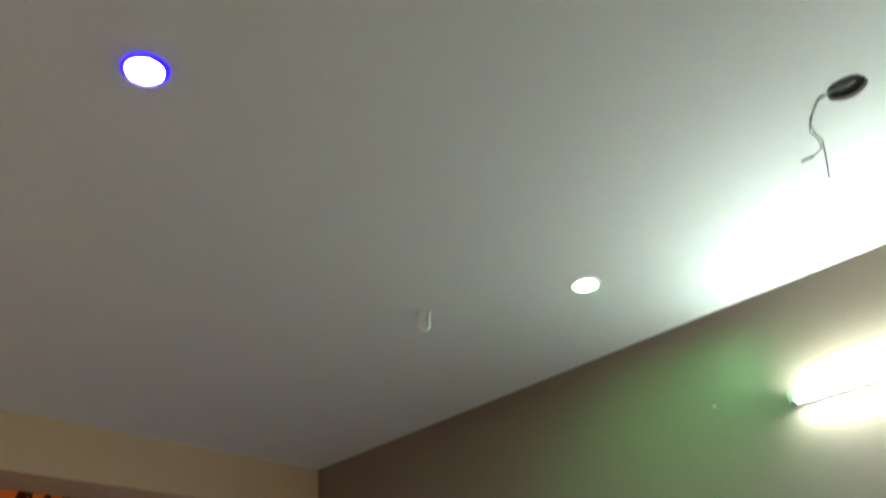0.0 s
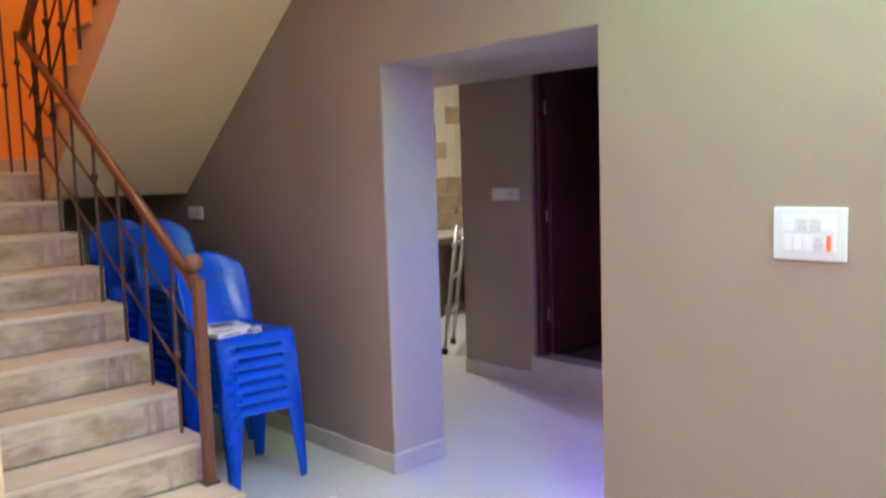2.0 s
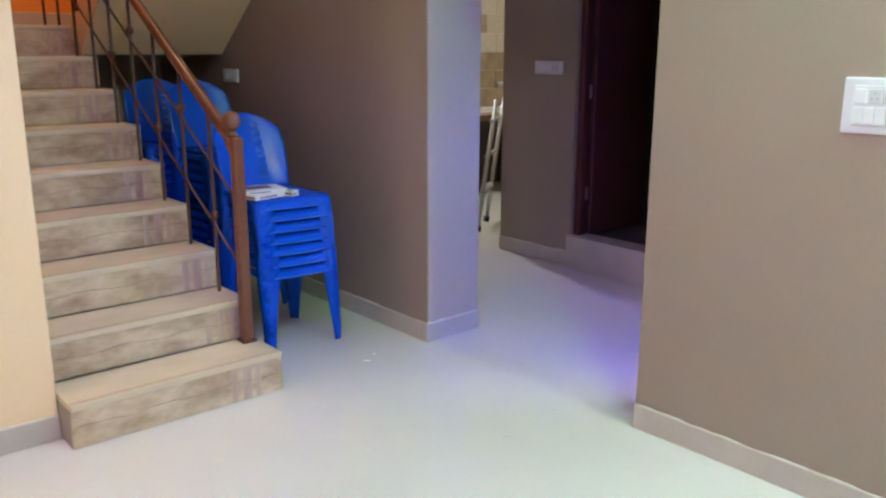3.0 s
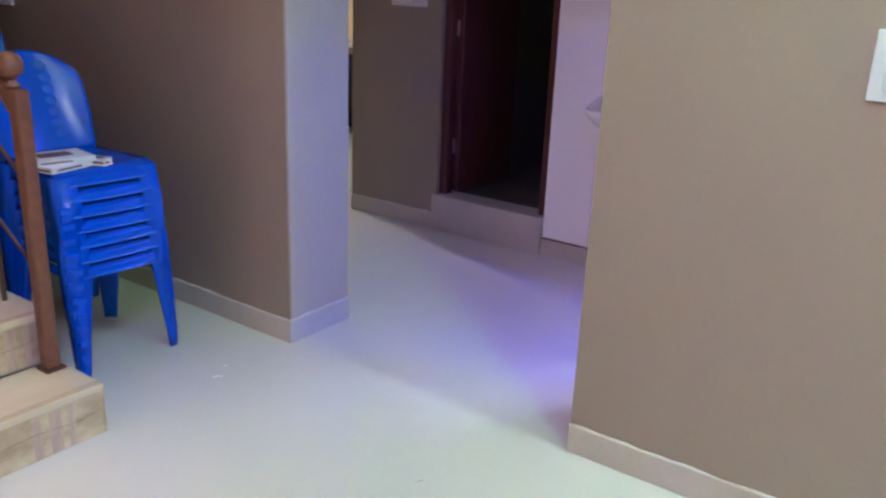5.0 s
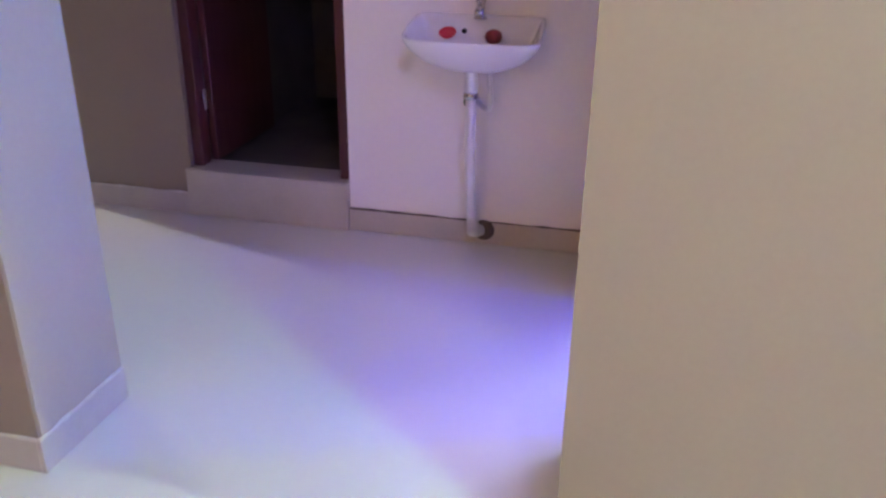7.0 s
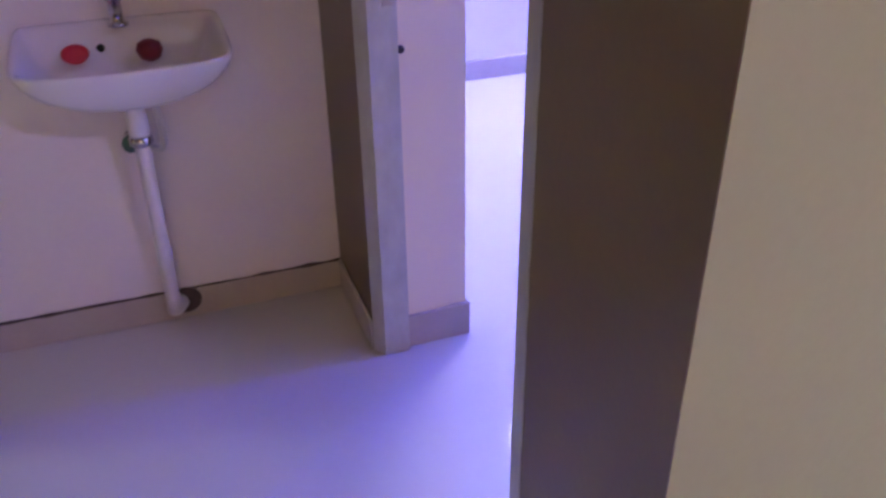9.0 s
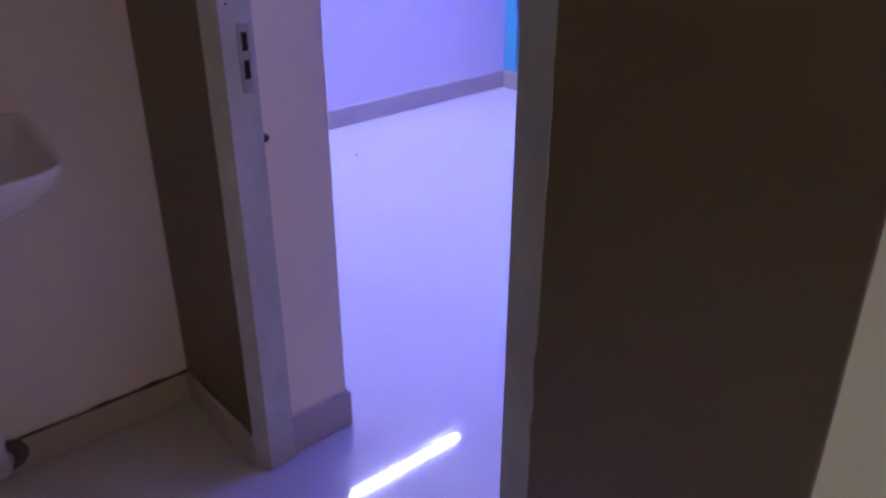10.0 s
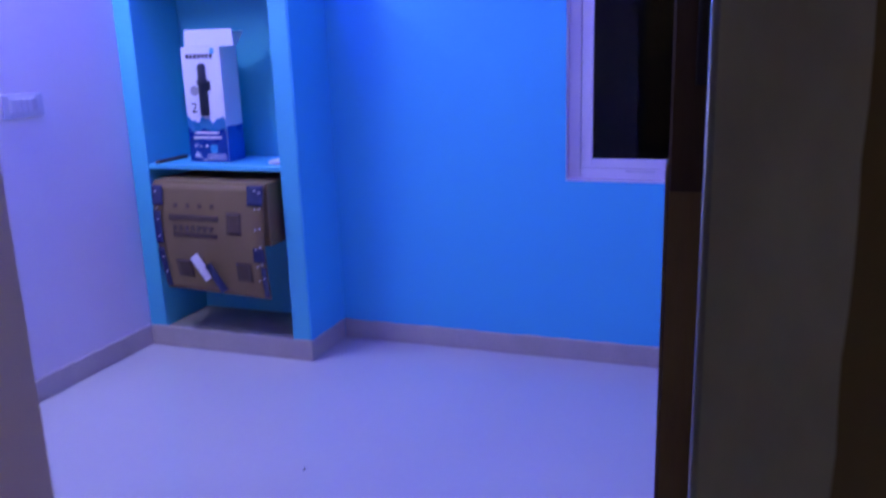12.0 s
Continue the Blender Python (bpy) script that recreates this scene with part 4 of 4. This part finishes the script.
leaf = part("door_leaf", box(0.0, 0.80, -0.017, 0.017, 0.012, 2.045, 0.002), DOOR_DARK, dr, "dark brown flush door leaf")
leaf.location = (0.150, 0.5265, 0)
leaf.rotation_euler = (0, 0, radians(2.5))
part("lower_panel", box(0.004, 0.796, 0.0172, 0.0192, 0.014, 1.52), DOOR_TAN, leaf, "bare tan plywood lower face")
part("edge_strip", box(-0.0025, -0.0003, -0.016, 0.016, 0.014, 1.50), DOOR_TAN, leaf, "bare tan plywood edge")
for hz in (0.28, 1.03, 1.58):
    part("hinge", tube([(-0.004, -0.006, hz), (-0.004, -0.006, hz + 0.10)], 0.006, 8), WIRE, leaf, "dark steel hinge")

# ---- bedroom window ----
wn = thing("window_1", "white framed sliding window with dark night glass", "window", (4.815, 0, 0))
wn["kind"] = "structure"
part("reveal_lining", box(0.006, 0.19, WY1 - 0.004, WY1 - 0.0005, WZ0, WZ1), UPVC, wn)
part("window_sill", box(0.004, 0.19, WY0, WY1 - 0.004, WZ0 + 0.0005, WZ0 + 0.012, 0.003), UPVC, wn)
f0, f1 = 0.045, 0.115
for a, b, c, d in ((WY1 - 0.064, WY1 - 0.004, WZ0 + 0.012, WZ1), (WY0, WY0 + 0.06, WZ0 + 0.012, WZ1)):
    part("window_frame", box(f0, f1, a, b, c, d, 0.004), UPVC, wn)
part("window_frame", box(f0, f1, WY0 + 0.06, WY1 - 0.064, WZ0 + 0.012, WZ0 + 0.062, 0.004), UPVC, wn)
part("window_frame", box(f0, f1, WY0 + 0.06, WY1 - 0.064, WZ1 - 0.05, WZ1, 0.004), UPVC, wn)
for y0, y1, xo in ((0.56, WY1 - 0.066, 0.050), (WY0 + 0.062, 0.60, 0.082)):
    sh = part("sash", box(xo, xo + 0.028, y1 - 0.055, y1, WZ0 + 0.064, WZ1 - 0.052, 0.003), UPVC, wn)
    part("sash_stile", box(xo, xo + 0.028, y0, y0 + 0.035, WZ0 + 0.064, WZ1 - 0.052, 0.003), UPVC, sh)
    part("sash_rail", box(xo, xo + 0.028, y0 + 0.035, y1 - 0.055, WZ0 + 0.064, WZ0 + 0.108, 0.003), UPVC, sh)
    part("sash_rail", box(xo, xo + 0.028, y0 + 0.035, y1 - 0.055, WZ1 - 0.10, WZ1 - 0.052, 0.003), UPVC, sh)
    part("pane", box(xo + 0.012, xo + 0.016, y0 + 0.036, y1 - 0.056, WZ0 + 0.109, WZ1 - 0.101), GLASS, sh, "dark night glass pane")
part("track_lip", box(f0 - 0.006, f0 + 0.002, 0.88, 1.02, WZ0 + 0.046, WZ0 + 0.054), GREY_MODULE, wn)

# ---- built-in niche shelves ----
ni = thing("niche_shelves", "aqua painted built-in masonry shelves in the bedroom corner", "shelves", (4.425, 0, 0))
NT = 1.98
part("side", box(0, 0.388, 3.49, 3.598, 0.0, NT, 0.004), PAINT_AQUA, ni)
part("side", box(0, 0.388, 2.575, 2.68, 0.0, NT, 0.004), PAINT_AQUA, ni)
part("outer_face", box(0.004, 0.388, 2.5705, 2.5745, 0.0, NT - 0.003), PAINT_BLUE, ni, "bright blue painted outer side")
part("top", box(0, 0.388, 2.575, 3.598, NT + 0.0005, NT + 0.06, 0.004), PAINT_AQUA, ni)
part("plinth", box(0.004, 0.388, 2.681, 3.489, 0.0, 0.112), CEMENT, ni, "bare grey cement bottom")
part("shelf", box(0.006, 0.386, 2.681, 3.489, 1.003, 1.030, 0.003), PAINT_AQUA, ni)
part("shelf", box(0.05, 0.386, 2.681, 3.489, 0.605, 0.630, 0.003), PAINT_AQUA, ni)
part("back", box(0.380, 0.388, 2.681, 3.489, 0.113, NT), PAINT_AQUA, ni)

# ---- cardboard box ----
cb = thing("cardboard_box", "brown cardboard parcel with dark printed tape and a hanging flap", "box", (4.36, 3.07, 0.631))
bm = box(0.0, 0.40, -0.345, 0.345, 0.0, 0.325, 0.004)
part("carton_body", bm, CARD, cb)


def flap_face(u, v):
    y = -0.335 + 0.67 * u
    z = 0.315 - 0.575 * v
    x = -0.012 - 0.020 * math.sin(v * 3.0) - 0.01 * u + 0.05 * max(0, v - 0.55)
    return (x, y + 0.02 * v * (1 - 2 * u), z - 0.03 * (1 - u) * v)


fl = part("front_flap", sheet(flap_face, 10, 16, 0.006), CARD, cb)


def flap_patch(u0, u1, v0, v1, lift=0.004):
    return sheet(lambda u, v: (flap_face(u0 + (u1 - u0) * u, v0 + (v1 - v0) * v)[0] - lift - 0.004, *flap_face(u0 + (u1 - u0) * u, v0 + (v1 - v0) * v)[1:]), 4, 6, 0.001)


for u0, u1, v0, v1 in ((0.90, 1.0, 0.02, 0.20), (0.93, 1.0, 0.25, 0.55), (0.94, 1.0, 0.60, 0.98), (0.0, 0.14, 0.0, 0.17), (0.0, 0.10, 0.53, 0.66), (0.0, 0.05, 0.70, 0.98)):
    part("tape", flap_patch(u0, u1, v0, v1), TAPE, fl, "dark blue printed packing tape")
for u0, u1, v0, v1 in ((0.40, 0.86, 0.275, 0.325), (0.42, 0.83, 0.44, 0.475), (0.45, 0.60, 0.375, 0.395), (0.20, 0.33, 0.24, 0.43), (0.14, 0.28, 0.68, 0.85), (0.70, 0.85, 0.70, 0.86)):
    part("print", flap_patch(u0, u1, v0, v1, 0.001), CARD_INK, fl, "dark printed patch")
for k in range(4):
    part("print", flap_patch(0.44 + 0.11 * k, 0.475 + 0.11 * k, 0.175, 0.215, 0.001), CARD_INK, fl, "small printed symbol")
for k in range(7):
    part("print", flap_patch(0.46 + 0.055 * k, 0.495 + 0.055 * k, 0.37, 0.425, 0.0012), CARD_INK, fl, "dark printed shape")
lb = part("label_sheet", box(-0.002, 0.0, -0.028, 0.028, -0.075, 0.075), PAPER, cb, "white paper label")
lb.location = (-0.050, 0.055, -0.122)
lb.rotation_euler = (radians(-36), 0, 0)
lt = part("tape", box(-0.002, 0.0, -0.024, 0.024, -0.085, 0.085), TAPE, cb, "dark blue printed packing tape")
lt.location = (-0.050, -0.030, -0.175)
lt.rotation_euler = (radians(-34), 0, 0)
rk = random.Random(2)
for u in (0.965, 0.03, 0.07):
    for k in range(6):
        v = 0.04 + 0.155 * k + rk.uniform(-0.03, 0.03)
        part("tape_mark", flap_patch(u - 0.008, u + 0.007, v, v + 0.013, 0.006), PAPER, fl, "white printed mark on the tape")

# ---- white and blue carton ----
ct = thing("product_carton", "tall white and blue carton with an open top flap", "carton", (4.53, 3.165, 1.031))
ct.rotation_euler = (0, 0, radians(1))
CW, CD, CH = 0.118, 0.16, 0.60
part("carton_body", box(0.0, CD, -CW, CW, 0.0, CH, 0.002), CARTON_WHITE, ct)
bm = bmesh.new()
vs = [bm.verts.new(p) for p in ((0.0, -CW, CH), (0.0, CW, CH), (0.020, CW * 0.97, CH + 0.085), (0.020, -CW * 0.97, CH + 0.085), (0.003, -CW, CH), (0.003, CW, CH), (0.023, CW * 0.97, CH + 0.085), (0.023, -CW * 0.97, CH + 0.085))]
for q in ((0, 1, 2, 3), (7, 6, 5, 4), (0, 4, 5, 1), (1, 5, 6, 2), (2, 6, 7, 3), (3, 7, 4, 0)):
    bm.faces.new([vs[i] for i in q])
part("top_flap", bm, CARTON_WHITE, ct)
bm = bmesh.new()
vs = [bm.verts.new(p) for p in ((0.004, -CW, CH), (CD, -CW, CH), (CD - 0.01, -CW - 0.055, CH + 0.07), (0.03, -CW - 0.055, CH + 0.07), (0.004, -CW + 0.003, CH + 0.001), (CD, -CW + 0.003, CH + 0.001), (CD - 0.01, -CW - 0.052, CH + 0.073), (0.03, -CW - 0.052, CH + 0.073))]
for q in ((0, 1, 2, 3), (7, 6, 5, 4), (0, 4, 5, 1), (1, 5, 6, 2), (2, 6, 7, 3), (3, 7, 4, 0)):
    bm.faces.new([vs[i] for i in q])
part("side_flap", bm, CARTON_WHITE, ct)


def wave_panel(x, top):
    bm = bmesh.new()
    n = 16
    lo = [bm.verts.new((x, -CW + 0.001 + (2 * CW - 0.002) * k / n, 0.002)) for k in range(n + 1)]
    hi = [bm.verts.new((x, -CW + 0.001 + (2 * CW - 0.002) * k / n, top + 0.014 * math.sin(k * 0.9) + 0.008 * math.sin(k * 2.1))) for k in range(n + 1)]
    for k in range(n):
        bm.faces.new((lo[k], lo[k + 1], hi[k + 1], hi[k]))
    bmesh.ops.solidify(bm, geom=list(bm.faces), thickness=0.0006)
    return bm


part("printed_water", wave_panel(-0.0008, 0.225), CARTON_CYAN, ct, "pale blue printed wave")
part("printed_base", wave_panel(-0.0022, 0.165), CARTON_BLUE, ct, "deep blue printed lower half")
part("printed_side", box(0.002, CD - 0.002, -CW - 0.0012, -CW - 0.0004, 0.002, 0.19), CARTON_BLUE, ct, "deep blue printed lower half")
part("printed_pump", lathe([(0.022, 0.245), (0.026, 0.255), (0.026, 0.40), (0.030, 0.405), (0.030, 0.43), (0.024, 0.44), (0.024, 0.50), (0.014, 0.515)], (0, 0, 0), 16), CARTON_BLACK, ct, "black printed picture of a filter")
pp = ct.children[-1]
pp.scale = (0.02, 1.25, 1)
pp.location = (-0.0012, -0.058, 0)
part("printed_arm", box(-0.0018, -0.0006, -0.045, 0.0, 0.375, 0.425), CARTON_BLACK, ct)
for k in range(7):
    part("printed_logo", box(-0.0016, -0.0004, 0.072 - 0.024 * k, 0.090 - 0.024 * k, 0.540, 0.562), CARTON_BLACK, ct, "dark printed mark")
part("printed_leaf", box(-0.0016, -0.0004, -0.085, -0.060, 0.562, 0.590), CARTON_CYAN, ct)
part("printed_seal", lathe([(0.026, -0.0014), (0.026, -0.0004)], (0, 0.055, 0.375), 18, "x"), CARTON_GREY, ct, "grey printed seal")
for k, (w, z) in enumerate(((0.075, 0.150), (0.085, 0.125))):
    part("printed_line", box(-0.0036, -0.0026, -w, w, z, z + 0.012), PAPER, ct, "pale printed line")
rk = random.Random(6)
for k in range(12):
    y, z, s = rk.uniform(0.0, 0.1), rk.uniform(0.012, 0.105), rk.uniform(0.003, 0.009)
    part("printed_drop", lathe([(s, -0.0034), (s, -0.0024)], (0, y, z), 8, "x"), PAPER, ct)
part("printed_code", box(-0.0036, -0.0026, -0.055, -0.012, 0.050, 0.092), CARTON_CYAN, ct)
for k in range(3):
    part("printed_line", box(-0.0036, -0.0026, -0.105, 0.01, 0.014 + 0.012 * k, 0.019 + 0.012 * k), PAPER, ct)
tx = bpy.data.curves.new("printed_number", "FONT")
tx.body = "2"
tx.size, tx.extrude = 0.075, 0.0004
tn = new("printed_number", tx)
tn.data.materials.append(CARTON_BLACK)
tn.parent = ct
tn.matrix_basis = Matrix.Translation((-0.0012, 0.085, 0.262)) @ Matrix(((0, 0, -1), (-1, 0, 0), (0, 1, 0))).to_4x4()

tg = thing("white_packet", "small white folded packet on the aqua shelf", "packet", (4.56, 2.74, 1.031))
part("wrap", box(-0.07, 0.07, -0.045, 0.045, 0, 0.022, 0.008, 2), PAPER, tg)
pk = thing("wood_strip", "thin dark wooden strip lying on the aqua shelf", "strip", (4.56, 3.43, 1.031))
part("stick", box(-0.13, 0.12, -0.012, 0.012, 0, 0.016, 0.002), DOOR_DARK, pk)

# ---- kitchen ----
kc = thing("kitchen_counter", "pale granite kitchen counter on dark supports", "counter", (-3.65, 0, 0))
part("slab", box(0.001, 0.60, 2.3, 4.198, 0.835, 0.865, 0.004), GRANITE, kc)
part("edge", box(0.57, 0.602, 2.3, 4.198, 0.775, 0.834, 0.003), COUNTER_EDGE, kc, "brown counter edge")
for y in (2.3, 3.2, 4.1):
    part("support", box(0.001, 0.56, y, y + 0.08, 0.001, 0.834), UNLIT_CEMENT, kc)
part("back_panel", box(0.001, 0.012, 2.3, 4.198, 0.001, 0.834), UNLIT_CEMENT, kc)

ld = thing("step_ladder", "aluminium step ladder leaning in the kitchen", "ladder", (-1.80, 2.06, 0))
for dx, dy in ((0.0, 0.0), (-0.25, 0.34)):
    a = Vector((dx, dy, 0.0))
    b = a + Vector((-0.05, 0.24, 1.08))
    st = part("stile", tube([a + Vector((0, 0, 0.03)), b], 0.018, 6), ALUMINIUM, ld)
    part("foot", tube([a + Vector((0, -0.004, 0.001)), a + Vector((0, 0.005, 0.05))], 0.026, 8), RUBBER, st, "black rubber foot")
for k in range(4):
    q = (0.33 + 0.29 * k - 0.03) / 1.22
    p = Vector((-0.05 * q, 0.24 * q, 0.33 + 0.29 * k))
    bm = bmesh.new()
    d = Vector((-0.25, 0.34, 0))
    add_tube(bm, [p, p + d], 0.022, 6)
    part("rung", bm, ALUMINIUM, ld)

# kitchen wall tiles, single pieces on one shared mesh
tile_bm = box(0.001, 0.009, 0.002, 0.298, 0.002, 0.198, 0.002)
tile_a = finish("tile", tile_bm, KTILE_CREAM)
tile_b = finish("tile", box(0.001, 0.010, 0.002, 0.298, 0.002, 0.198, 0.002), KTILE_BROWN)
kw = bpy.data.objects["wall_kitchen"]
rk = random.Random(11)
made = {"a": 0, "b": 0}
for r in range(9):
    for c in range(6):
        brown = r < 3 or rk.random() < 0.22
        src = tile_b if brown else tile_a
        key = "b" if brown else "a"
        ob = src if not made[key] else new("tile", src.data)
        made[key] += 1
        ob.parent = kw
        ob.location = (-3.65, 2.4 + 0.30 * c + (0.15 if r % 2 else 0), 0.868 + 0.20 * r)

# loose bits on the floor
rk = random.Random(3)
for x, y, s in ((0.022, -0.405, 0.018), (-0.029, -0.323, 0.010), (1.042, -0.463, 0.015), (0.951, -0.252, 0.005), (0.995, -0.121, 0.012), (3.387, 2.045, 0.010), (3.271, 1.299, 0.016), (2.909, 3.153, 0.006)):
    lit = thing("paper_scrap", "tiny scrap lying on the glossy floor", "litter", (x, y, 0.001), "scraps on the floor")
    bm = bmesh.new()
    add_box(bm, -s, s, -s * 0.35, s * 0.35, 0, 0.003, 0.001)
    lit.rotation_euler = (0, 0, rk.uniform(0, 3))
    part("scrap", bm, WIRE if x > 2 else GROUT if x > 0.5 else PAPER, lit)
